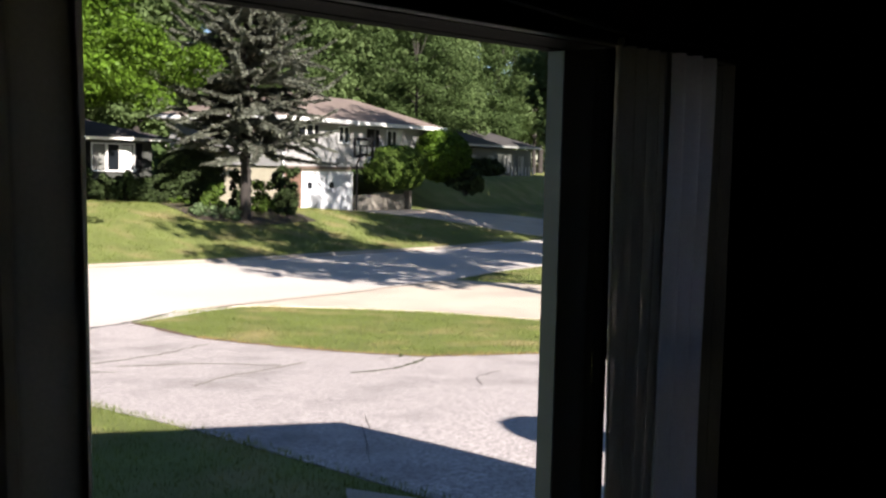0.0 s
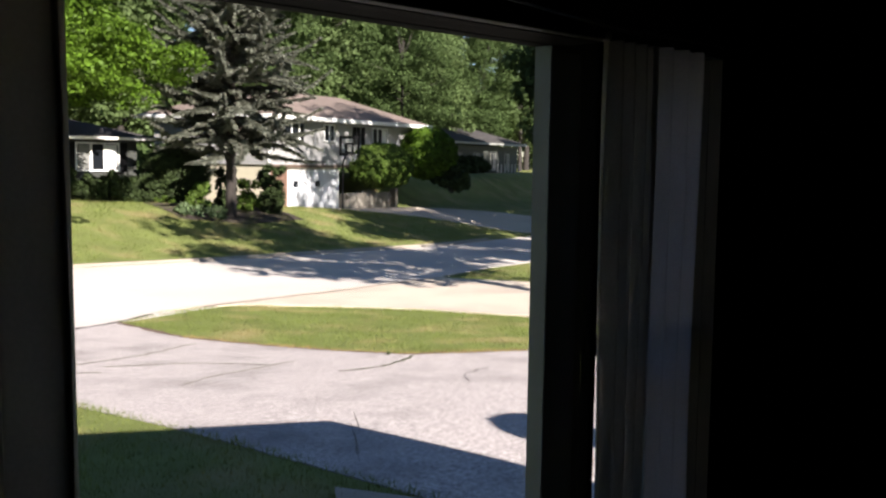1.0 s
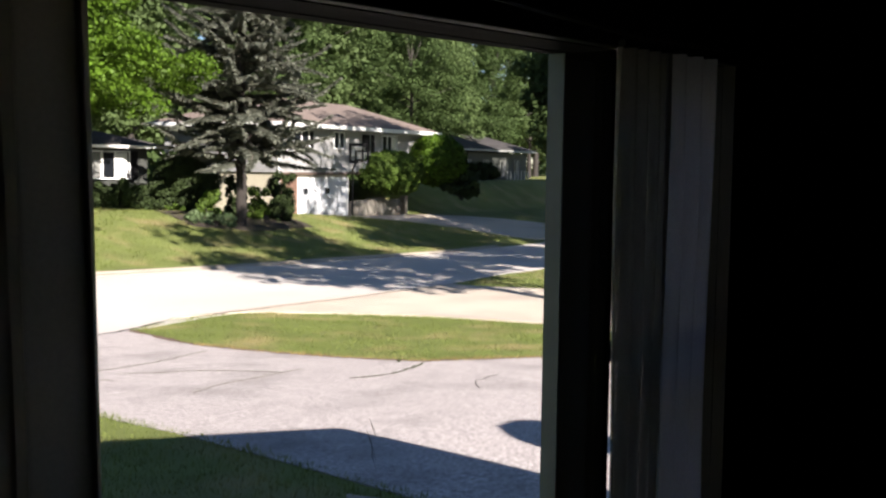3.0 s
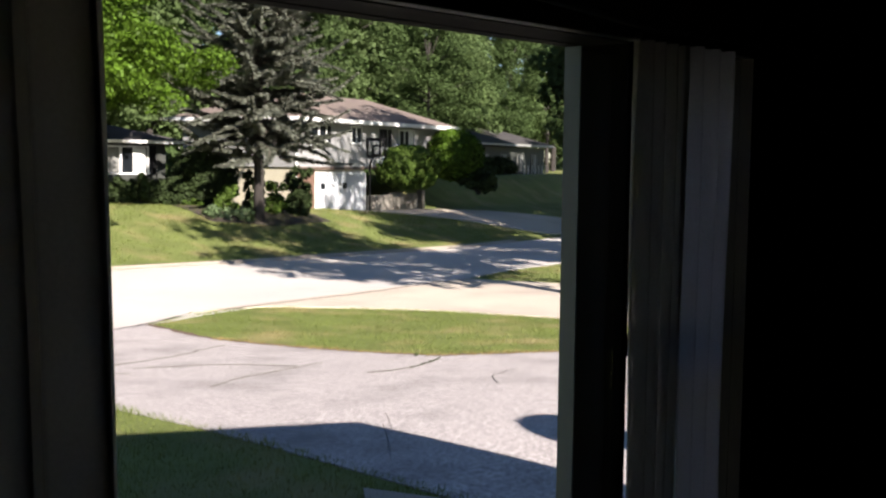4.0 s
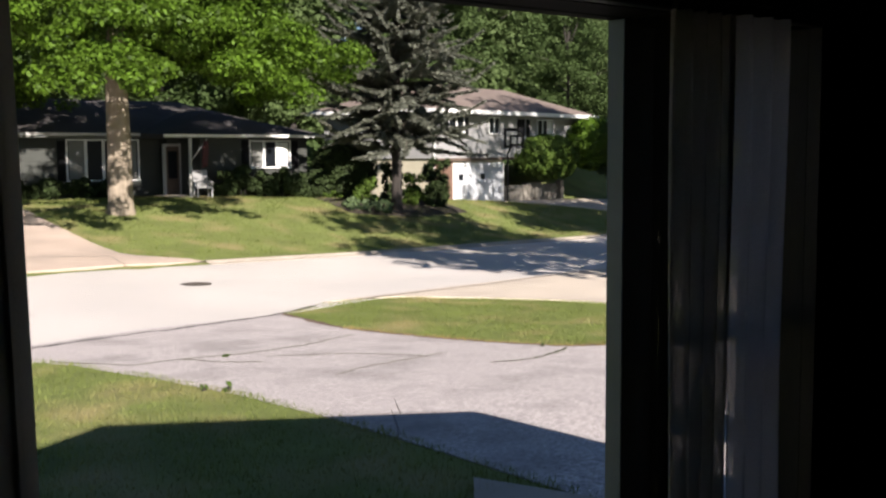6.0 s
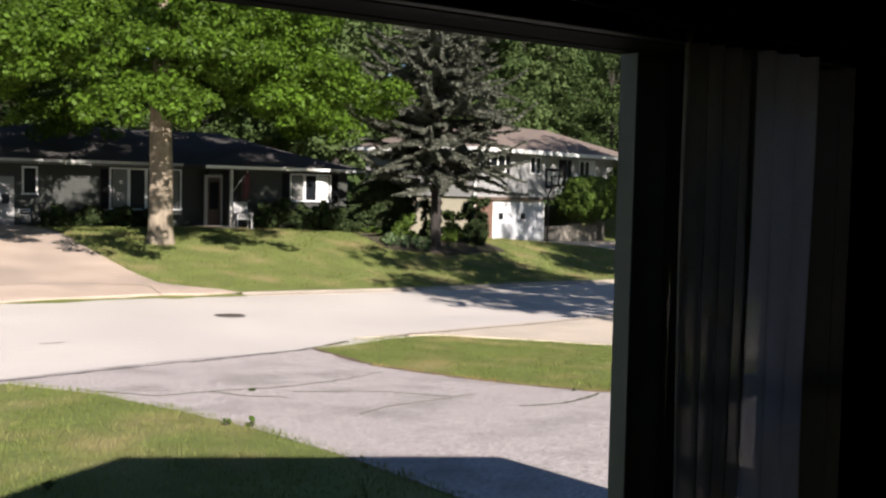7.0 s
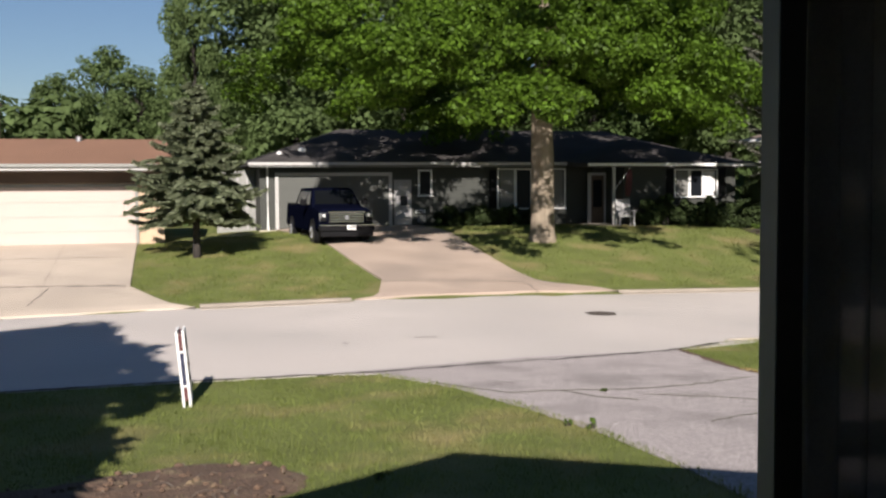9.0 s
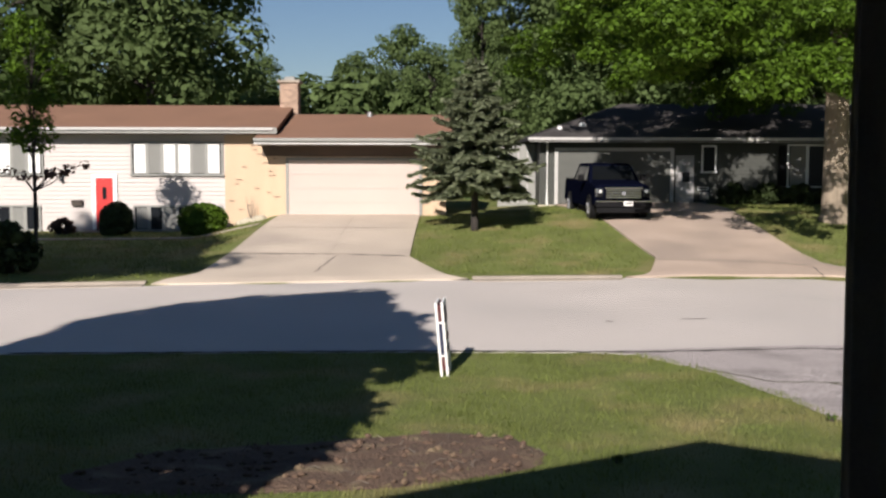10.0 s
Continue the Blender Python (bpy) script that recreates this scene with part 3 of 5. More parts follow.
def shrub(name, label, at, rx, ry, h, leaf, seed, n=40, per=130, size=0.06, group="", ball=True, category="bush", full=False):
    rnd = random.Random(seed)
    top = thing(name, label, category, at, group=group)
    per, cl = 9.0 / size ** 2, []
    for k in range(n):
        a, t = rnd.uniform(0, 6.283), rnd.random()
        ringr = math.sqrt(max(0.0, 1 - (2 * t - 0.75) ** 2 / 1.6)) if ball else 1.0
        d = ringr * math.sqrt(rnd.uniform(0.15, 0.8))
        q = rnd.uniform(0.75, 1.2) * 0.3 * math.sqrt(45 / max(n, 30)) * min(rx, ry, h / 2)
        cl.append((d * rx * math.cos(a) * 0.9, d * ry * math.sin(a) * 0.9, q * 0.7 + (h - 1.6 * q) * t, q, q, q))
    if full:
        cl = [(0, 0, h * 0.47, rx * 0.93, ry * 0.93, h * 0.5)] * 3 + [(c[0], c[1], c[2], c[3] * 1.2, c[4] * 1.2, c[5] * 1.0) for c in cl[:: max(1, n // 30)]]
    bm = bmesh.new()
    for c in cl[3:11]:
        tube([(c[0] * 0.15, c[1] * 0.15, -0.1), (c[0] * 0.5, c[1] * 0.5, c[2] * 0.5), (c[0], c[1], c[2])], [0.03, 0.02, 0.008], 5, bm)
    part("stems", bm, BARK_D, top, local=True)
    part("foliage", leaves("foliage", cl, per, size * 1.25, seed, up=0.3, shell=0.4), leaf, top, local=True)
    return top


def on_ground(x, y, dz=0.0):
    return (x, y, ground_z(x, y) + dz)


# ---- houses ----
def gable_roof(x0, x1, y0, y1, z, ridge_y, ridge_z, thick=0.16, hip0=0.0, hip1=0.0):
    """A pitched roof with its ridge along x; hip0 and hip1 draw the ridge's ends in."""
    top = [(x0, y0, z), (x1, y0, z), (x1, y1, z), (x0, y1, z), (x0 + hip0, ridge_y, ridge_z), (x1 - hip1, ridge_y, ridge_z)]
    low = [(x, y, zz - thick) for x, y, zz in top]
    f = [(0, 1, 5, 4), (2, 3, 4, 5), (1, 2, 5), (3, 0, 4)]
    return hull(top + low, f + [tuple(i + 6 for i in q[::-1]) for q in f] + [(1, 0, 6, 7), (2, 1, 7, 8), (3, 2, 8, 9), (0, 3, 9, 6)])


def lap_siding(x0, x1, y, z0, z1, step=0.115, face=-1, deep=0.018):
    """Clapboards: each course leans out over the one below."""
    bm = bmesh.new()
    n = max(1, round((z1 - z0) / step))
    s = (z1 - z0) / n
    for k in range(n):
        a, b = z0 + k * s, z0 + (k + 1) * s
        vs = [bm.verts.new(p) for p in ((x0, y + face * deep, a), (x1, y + face * deep, a), (x1, y, b), (x0, y, b), (x0, y, a), (x1, y, a))]
        bm.faces.new(vs[:4])
        bm.faces.new((vs[4], vs[5], vs[1], vs[0]))
        bm.faces.new((vs[0], vs[3], vs[4]))
        bm.faces.new((vs[1], vs[5], vs[2]))
    return bm


def window(parent, x0, x1, y, z0, z1, panes, trim, local, mats, trim_w=0.07, name="window", label=""):
    """A frame with mullions and its panes, set on a wall that faces -y."""
    w = part(name, box(x0, x1, y - 0.02, y + 0.02, z0, z1), BLACK, parent, label, local=local)
    bm = bmesh.new()
    box(x0 - trim_w, x1 + trim_w, y - 0.06, y - 0.022, z1, z1 + trim_w, bm)
    box(x0 - trim_w, x0, y - 0.06, y - 0.022, z0, z1, bm)
    box(x1, x1 + trim_w, y - 0.06, y - 0.022, z0, z1, bm)
    part("frame", bm, trim, w, local=False if not local else True)
    part("sill", box(x0 - trim_w - 0.03, x1 + trim_w + 0.03, y - 0.10, y - 0.022, z0 - trim_w, z0), trim, w, local=local)
    for k in range(panes):
        a, b = x0 + (x1 - x0) * k / panes, x0 + (x1 - x0) * (k + 1) / panes
        g = 0.06 if panes > 1 else 0.02
        part("pane", box(a + g, b - g, y - 0.035, y - 0.023, z0 + 0.03, z1 - 0.03), mats[k % len(mats)], w, local=local)
        if k:
            part("mullion", box(a - g, a + g, y - 0.055, y - 0.024, z0, z1), trim, w, local=local)
    return w


# the split-level across the street
def house_d():
    h = thing("house", "cream-sided split-level house with a reddish shingle roof", "house", (-6, 43.5, 0.4))
    part("wall", box(-22, -6.42, 40.35, 48.5, -0.3, 4.25), SIDING, h)
    part("siding", lap_siding(-22, -6.42, 40.345, 0.45, 4.0, 0.16, deep=0.034), SIDING, h, "cream clapboards")
    part("foundation", box(-22.02, -6.42, 40.30, 40.345, -0.3, 0.45), FOUND, h)
    part("garage_wall", hull([(-6.42, 40.3, -0.2), (1.85, 40.3, -0.2), (1.85, 48, -0.2), (-6.42, 48, -0.2), (-6.42, 40.3, 3.75), (1.85, 40.3, 3.75), (1.85, 48, 3.75), (-6.42, 48, 3.75)],
                             [(0, 1, 5, 4), (1, 2, 6, 5), (2, 3, 7, 6), (4, 5, 6, 7)]), SHEATH, h, "bare tan sheathing boards with dark fixing marks")
    part("upper_wall", box(-6.42, -4.6, 40.3, 44, 3.752, 4.25), SHEATH, h)
    rnd = random.Random(4)
    for k in range(17):
        x, z = rnd.uniform(-6.3, -4.3), 1.3 + 2.7 * (k + 0.5) / 17
        w = rnd.uniform(0.07, 0.14)
        part("fixing_mark", box(x - w, x + w, 40.288, 40.298, z - 0.018, z + 0.018), BROWN, h)
    for x, z in ((1.1, 1.62), (1.5, 1.28)):
        part("fixing_mark", box(x - 0.11, x + 0.11, 40.288, 40.298, z - 0.018, z + 0.018), BROWN, h)
    part("roof", gable_roof(-22.4, -4.35, 39.65, 48.9, 4.42, 44.3, 5.44), SHINGLE_R, h, "reddish-brown shingles")
    part("fascia", box(-22.4, -4.36, 39.60, 39.648, 4.20, 4.42), GREYTRIM, h)
    part("gutter", box(-22.4, -4.5, 39.52, 39.598, 4.32, 4.41), PALETRIM, h, "pale gutter")
    part("soffit", box(-22.3, -4.42, 39.65, 40.34, 4.17, 4.23), BROWN, h)
    g = part("garage_roof", gable_roof(-5.1, 2.25, 39.05, 48.6, 4.02, 43.9, 5.07), SHINGLE_R, h, "reddish-brown shingles")
    part("garage_fascia", box(-5.1, 2.25, 38.98, 39.048, 3.80, 4.02), PALETRIM, g)
    part("garage_gutter", box(-5.1, 2.25, 38.88, 38.978, 3.92, 4.03), GREYTRIM, g)
    part("garage_soffit", box(-5.0, 2.1, 39.05, 40.295, 3.755, 3.79), BROWN, g)
    part("lintel", box(-5.0, 1.84, 40.24, 40.297, 3.38, 3.752), BROWN, h)
    d = part("garage_door", box(-4.03, 0.86, 40.27, 40.295, 1.11, 3.22), GDOOR, h, "plain beige sectional garage door")
    for k in range(4):
        part("door_panel", box(-4.02, 0.85, 40.245, 40.268, 1.12 + k * 0.525, 1.12 + (k + 1) * 0.525 - 0.008), GDOOR, d)
    bm = box(-4.13, -4.03, 40.22, 40.29, 1.11, 3.32)
    box(0.86, 0.96, 40.22, 40.29, 1.11, 3.32, bm)
    box(-4.03, 0.86, 40.22, 40.29, 3.22, 3.32, bm)
    part("door_frame", bm, GREYTRIM, h)
    window(h, -9.86, -6.55, 40.315, 2.70, 3.84, 6, GREYTRIM, False, (BLIND, BLIND_G, BLIND, BLIND, BLIND_G, BLIND))
    window(h, -16.6, -13.25, 40.315, 2.70, 3.84, 6, GREYTRIM, False, (BLIND, BLIND_G, BLIND, BLIND, BLIND_G, BLIND))
    window(h, -9.8, -6.6, 40.315, 0.62, 1.46, 6, GREYTRIM, False, (BLIND_G, PANE, BLIND_G, PANE, PANE, BLIND_G))
    window(h, -16.5, -13.4, 40.315, 0.62, 1.46, 6, GREYTRIM, False, (PANE, BLIND_G, PANE))
    door = part("front_door", box(-11.25, -10.6, 40.27, 40.33, 0.62, 2.55), RED, h, "bright red panelled front door")
    part("door_light", box(-11.0, -10.85, 40.255, 40.268, 1.75, 2.2), PANE, door)
    for a, b, z0, z1 in ((-11.2, -11.03, 0.75, 1.5), (-10.8, -10.65, 0.75, 1.5)):
        part("door_panel", box(a, b, 40.258, 40.268, z0, z1), RED, door)
    bm = box(-11.40, -11.25, 40.25, 40.335, 0.6, 2.68)
    box(-10.6, -10.45, 40.25, 40.335, 0.6, 2.68, bm)
    box(-11.25, -10.6, 40.25, 40.335, 2.55, 2.68, bm)
    part("door_frame", bm, WHITE, h)
    part("door_step", box(-11.6, -10.2, 39.6, 40.3, 0.2, 0.58), CURB, h)
    ch = part("chimney", box(-4.85, -4.15, 43.9, 44.8, 4.6, 6.35), BRICK_T, h, "tan brick chimney")
    part("chimney_cap", box(-4.95, -4.05, 43.8, 44.9, 6.35, 6.45), CURB, ch)
    part("flue", box(-4.7, -4.3, 44.1, 44.6, 6.45, 6.6), GREYTRIM, ch)
    rnd = random.Random(9)
    z = 4.7
    row = 0
    while z < 6.28:
        for k in range(4):
            a = -4.86 + k * 0.2 - (0.1 if row % 2 else 0)
            part("brick", box(max(a, -4.87), min(a + 0.19, -4.13), 43.885, 43.899, z, z + 0.065), BRICK_T, ch)
        z += 0.078
        row += 1
    part("roof_vent", tube([(-1.2, 43.5, 4.8), (-1.2, 43.5, 5.16), (-1.2, 43.5, 5.17)], [0.12, 0.12, 0.16], 10), STEEL, h)
    return h


house_d()


def wall_lamp():
    t = thing("wall_lamp", "black lantern on cream siding", "lamp", (-12.52, 40.3, 2.55))
    bm = box(-12.58, -12.46, 40.14, 40.26, 2.42, 2.44)
    box(-12.60, -12.44, 40.12, 40.28, 2.70, 2.74, bm)
    for x in (-12.57, -12.48):
        for y in (40.15, 40.24):
            box(x, x + 0.015, y, y + 0.015, 2.44, 2.70, bm)
    box(-12.54, -12.50, 40.26, 40.325, 2.50, 2.66, bm)
    part("lantern_frame", bm, BLACK, t)
    part("lens", box(-12.56, -12.485, 40.165, 40.24, 2.45, 2.69), LAMPGLASS, t)


wall_lamp()
mb = thing("mailbox", "dark wall-mounted mailbox beside a red door", "mailbox", (-11.95, 40.2, 1.5))
part("box", box(-12.15, -11.75, 40.18, 40.32, 1.50, 1.68, bevel=0.02), IRON, mb)
part("lid", box(-12.17, -11.73, 40.15, 40.32, 1.68, 1.71, bevel=0.01), IRON, mb)


# the long dark ranch house
def house_c():
    h = thing("house", "long low dark grey ranch house shaded by trees", "house", (15, 47, 1.4))
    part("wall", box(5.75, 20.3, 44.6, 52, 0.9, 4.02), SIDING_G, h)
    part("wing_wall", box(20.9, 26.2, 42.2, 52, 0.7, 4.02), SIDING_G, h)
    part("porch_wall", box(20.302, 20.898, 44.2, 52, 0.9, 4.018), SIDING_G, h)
    part("siding", lap_siding(5.75, 20.3, 44.595, 1.4, 3.95, 0.16), SIDING_G, h, "dark grey lap siding, darkened further for tree shade")
    part("wing_siding", lap_siding(20.9, 26.2, 42.195, 1.3, 3.95, 0.16), SIDING_G, h, "dark grey lap siding, darkened further for tree shade")
    part("side_wall", box(4.1, 5.72, 46.2, 46.4, 0.9, 3.9), GREYTRIM, h, "grey side wing")
    for x in (4.5, 4.95, 5.35):
        part("side_post", box(x, x + 0.05, 46.12, 46.19, 1.4, 3.7), PALETRIM, h)
    r = part("roof", gable_roof(5.2, 27.3, 43.75, 53.2, 4.16, 48.4, 5.75, 0.14, 4.5, 4.5), SHINGLE_K, h, "dark slate-coloured shingles")
    part("fascia", box(5.2, 19.2, 43.69, 43.748, 4.05, 4.17), PALETRIM, r, "pale gutter")
    part("soffit", box(5.3, 19.2, 43.76, 44.59, 3.985, 4.01), GREYTRIM, h)
    w = part("wing_roof", hull([(18.9, 41.4, 4.08), (26.95, 41.4, 4.08), (26.95, 47, 4.3), (18.9, 47, 4.3), (22.2, 44.2, 5.15), (22.9, 47.5, 5.4), (18.9, 41.4, 3.94), (26.95, 41.4, 3.94), (26.95, 47, 3.94), (18.9, 47, 3.94)],
                              [(0, 1, 4), (1, 2, 5, 4), (3, 0, 4, 5), (1, 0, 6, 7), (2, 1, 7, 8), (0, 3, 9, 6), (6, 9, 8, 7)]), SHINGLE_K, h, "dark slate-coloured hipped shingles")
    # whiter than the main gutter, to paint in the sunlit highlight here
    part("wing_fascia", box(18.9, 26.95, 41.34, 41.398, 3.97, 4.09), WHITE, w, "pale gutter")
    d = part("garage_door", box(6.5, 11.15, 44.54, 44.58, 1.45, 3.62), GDOOR_K, h, "dark grey-green garage door")
    for k in range(4):
        for j in range(8):
            part("door_panel", box(6.55 + j * 0.575, 7.08 + j * 0.575, 44.525, 44.539, 1.50 + k * 0.53, 1.97 + k * 0.53), GDOOR_K, d)
    for k, (a, b, c, e) in enumerate(((6.36, 6.5, 1.42, 3.76), (11.15, 11.29, 1.42, 3.76), (6.5, 11.15, 3.62, 3.76))):
        part("garage_trim", box(a, b, 44.49, 44.56, c, e), PALETRIM, h, "white garage door trim")
    sd = part("side_door", box(11.38, 12.13, 44.53, 44.575, 1.45, 3.45), SIDING_W, h, "pale grey storm door")
    part("door_light", box(11.65, 11.95, 44.515, 44.529, 2.35, 2.75), PANE, sd)
    part("door_handle", box(11.5, 11.56, 44.49, 44.529, 2.3, 2.42), STEEL, sd)
    window(h, 12.5, 12.98, 44.575, 2.80, 3.80, 1, WHITE, False, (PANE,))
    part("number_plate", box(12.3, 12.75, 44.55, 44.565, 2.02, 2.16), WHITE, h, "small white plate with a dark bar")
    part("plate_bar", box(12.36, 12.69, 44.543, 44.549, 2.06, 2.12), BLACK, h)
    window(h, 16.05, 19.1, 44.575, 2.2, 3.85, 4, WHITE, False, (BLIND_G, PANE, PANE, BLIND_G))
    part("shutter", box(15.62, 15.95, 44.54, 44.575, 2.2, 3.85), BLACK, h)
    window(h, 23.3, 25.25, 42.175, 2.68, 3.78, 3, WHITE, False, (BLIND_G, PANE, BLIND))
    for a, b in ((22.85, 23.2), (25.35, 25.7)):
        sh = part("shutter", box(a, b, 42.14, 42.178, 2.6, 3.85), BLACK, h, "black louvred shutter")
        for k in range(10):
            part("slat", box(a + 0.04, b - 0.04, 42.128, 42.139, 2.68 + k * 0.115, 2.76 + k * 0.115), BLACK, sh)
    fd = part("front_door", box(20.2, 20.82, 44.12, 44.18, 1.5, 3.6), BROWN, h, "dark front door under the porch")
    part("door_light", box(20.3, 20.72, 44.10, 44.119, 2.2, 3.4), PANE, fd)
    for a, b, z0, z1 in ((20.06, 20.2, 1.5, 3.72), (20.82, 20.96, 1.5, 3.72), (20.2, 20.82, 3.6, 3.72)):
        part("door_trim", box(a, b, 44.08, 44.19, z0, z1), PALETRIM, h)
    part("porch_post", box(20.12, 20.23, 41.6, 41.71, 1.2, 3.94), PALETRIM, h, "pale porch post")
    part("porch_floor", box(19.6, 20.88, 41.4, 44.06, 0.6, 1.50), CURB, h)
    for x, y, z, rr in ((7.6, 45.3, 4.62, 0.16), (6.6, 44.9, 4.45, 0.12)):
        part("roof_vent", tube([(x, y, z - 0.2), (x, y, z + 0.12), (x, y, z + 0.2)], [rr, rr, rr * 0.5], 10), WHITE, h)
    part("foundation", box(5.7, 20.3, 44.57, 44.594, 0.8, 1.40), FOUND, h)
    part("downspout", tube([(6.05, 44.5, 4.0), (6.05, 44.5, 1.5), (6.05, 44.3, 1.42)], 0.05, 6), WHITE, h)


house_c()


# the house on the bend, with a garage in its basement
def house_b():
    o = from_b(54, 38)
    h = thing("house", "pale grey split-level house with a brownish shingle roof", "house", (o[0], o[1], 0.22), 15.5)
    U, V = -54.0, -38.0

    def b(x0, x1, y0, y1, z0, z1):
        return box(x0 + U, x1 + U, y0 + V, y1 + V, z0, z1)

    def p(name, bm, m, parent=h, label=""):
        return part(name, bm, m, parent, label, local=True)
    p("wall", b(45.9, 62.0, 33.4, 41.0, 2.72, 5.05), SIDING_W)
    p("basement_wall", b(46.0, 52.95, 33.55, 41.0, -0.2, 2.70), FOUND, label="cream basement wall")
    p("siding", lap_siding(45.9 + U, 62.0 + U, 33.395 + V, 2.72, 5.0, 0.15), SIDING_W, label="pale grey clapboards")
    bm = lap_siding(-40.9 - V, -33.4 - V, 45.895 + U, 2.72, 5.0, 0.15)
    bmesh.ops.rotate(bm, verts=bm.verts, cent=(0, 0, 0), matrix=Matrix.Rotation(radians(-90), 3, "Z"))
    p("end_siding", bm, SIDING_W, label="pale grey clapboards")
    p("belt", b(46.0, 62.0, 33.30, 33.39, 2.56, 2.72), BROWN)
    p("brick_pier", b(46.05, 47.8, 33.43, 33.545, 0.1, 2.55), BRICK)
    p("roof", gable_roof(45.2 + U, 63.1 + U, 32.7 + V, 41.7 + V, 5.32, 37.2 + V, 6.95, 0.16, 4.2, 4.2), SHINGLE_B, label="grey-brown shingles")
    p("fascia", b(45.2, 63.1, 32.62, 32.698, 5.12, 5.33), WHITE, label="white gutter")
    p("end_fascia", b(45.12, 45.198, 32.62, 41.7, 5.12, 5.33), WHITE)
    p("soffit", b(45.3, 63.0, 32.72, 33.38, 5.06, 5.11), GREYTRIM)
    p("downspout", tube([(45.85 + U, 33.25 + V, 5.1), (45.85 + U, 33.25 + V, 0.3)], 0.055, 6), WHITE)
    d = p("garage_door", b(47.9, 52.75, 33.46, 33.50, 0.22, 2.32), GDOOR_W, label="white garage door with small square windows")
    for k in range(4):
        p("door_panel", b(47.92, 52.73, 33.435, 33.459, 0.24 + k * 0.52, 0.745 + k * 0.52), GDOOR_W, d)
    for x in (48.35, 50.5):
        p("door_window", b(x, x + 0.42, 33.42, 33.434, 1.50, 1.84), PANE, d)
    bm = b(47.78, 47.9, 33.40, 33.54, 0.2, 2.44)
    box(52.75 + U, 52.87 + U, 33.40 + V, 33.54 + V, 0.2, 2.44, bm)
    box(47.9 + U, 52.75 + U, 33.40 + V, 33.54 + V, 2.32, 2.44, bm)
    p("door_frame", bm, WHITE)
    for x0, x1, z0, z1, n in ((47.35, 48.7, 4.15, 4.95, 2), (51.25, 52.25, 4.1, 4.95, 2), (56.6, 58.3, 3.9, 4.9, 3)):
        window(h, x0 + U, x1 + U, 33.375 + V, z0, z1, n, WHITE, True, (PANE, PANE, BLIND))
    for x in (46.9, 48.8, 54.3, 54.75, 55.3):
        p("shutter", b(x, x + 0.38, 33.34, 33.378, 3.9, 4.95), BLACK, label="black shutter")
    # retaining wall of blocks beside the drive
    r = thing("retaining_wall", "low grey block retaining wall with planting above", "wall", from_b(56, 33), 15.5, kind="structure")
    part("core", box(-3.0, 2.2, 0.05, 0.5, -0.5, 1.28), BLOCK, r, local=True)
    bme = mesh_of("block", box(-0.2, 0.2, -0.04, 0.05, 0, 0.19, bevel=0.012))
    bme.materials.append(BLOCK)
    for k in range(7):
        for j in range(12):
            o2 = part("block", bme, None, r, local=True)
            o2.location = (-2.78 + j * 0.43 + (0.2 if k % 2 else 0), 0, -0.05 + k * 0.195)
    return h


house_b()


def steps():
    s = thing("garden_steps", "timber garden steps climbing a grassy bank", "steps", from_b(59.5, 33), 15.5)
    for k in range(7):
        part("step", box(-0.8, 0.9, -0.2 + k * 0.42, 0.28 + k * 0.42, -0.4, 0.05 + k * 0.21, bevel=0.015), BLOCK, s, local=True)
    part("side_wall", box(-1.15, -0.82, -0.3, 0.1, -0.4, 1.5), BLOCK, s, local=True)


steps()


def hoop():
    x, y = 40.5, 44.3
    z = ground_z(x, y) + 0.05
    t = thing("basketball_hoop", "basketball hoop with a black-framed clear backboard on a post", "basketball hoop", (x, y, z), 0)
    part("post", tube([(0, 0, -0.2), (0, 0, 2.6), (0, -0.35, 3.1)], 0.05, 8), BLACK, t, local=True)
    bb = part("backboard", box(-0.62, 0.62, -0.5, -0.47, 3.05, 3.95), GLASS, t, "clear backboard", local=True)
    bm = bmesh.new()
    for a, b, c, d in ((-0.74, 0.74, 2.94, 3.10), (-0.74, 0.74, 3.88, 4.04), (-0.74, -0.58, 3.10, 3.88), (0.58, 0.74, 3.10, 3.88), (-0.32, -0.2, 3.18, 3.56), (0.2, 0.32, 3.18, 3.56), (-0.32, 0.32, 3.56, 3.66), (-0.32, 0.32, 3.10, 3.18)):
        box(a, b, -0.535, -0.503, c, d, bm)
    part("border", bm, BLACK, bb, local=True)
    ring = [(0.225 * math.cos(k * math.pi / 9), -0.78 + 0.225 * math.sin(k * math.pi / 9), 3.05) for k in range(19)]
    part("rim", tube(ring, 0.018, 5), IRON, t, "dark orange rim", local=True)
    bm = bmesh.new()
    for k in range(0, 18, 2):
        a = ring[k]
        tube([a, (a[0] * 0.6, -0.78 + (a[1] + 0.78) * 0.6, 2.65)], 0.012, 4, bm)
    part("net", bm, WHITE, t, local=True)


hoop()


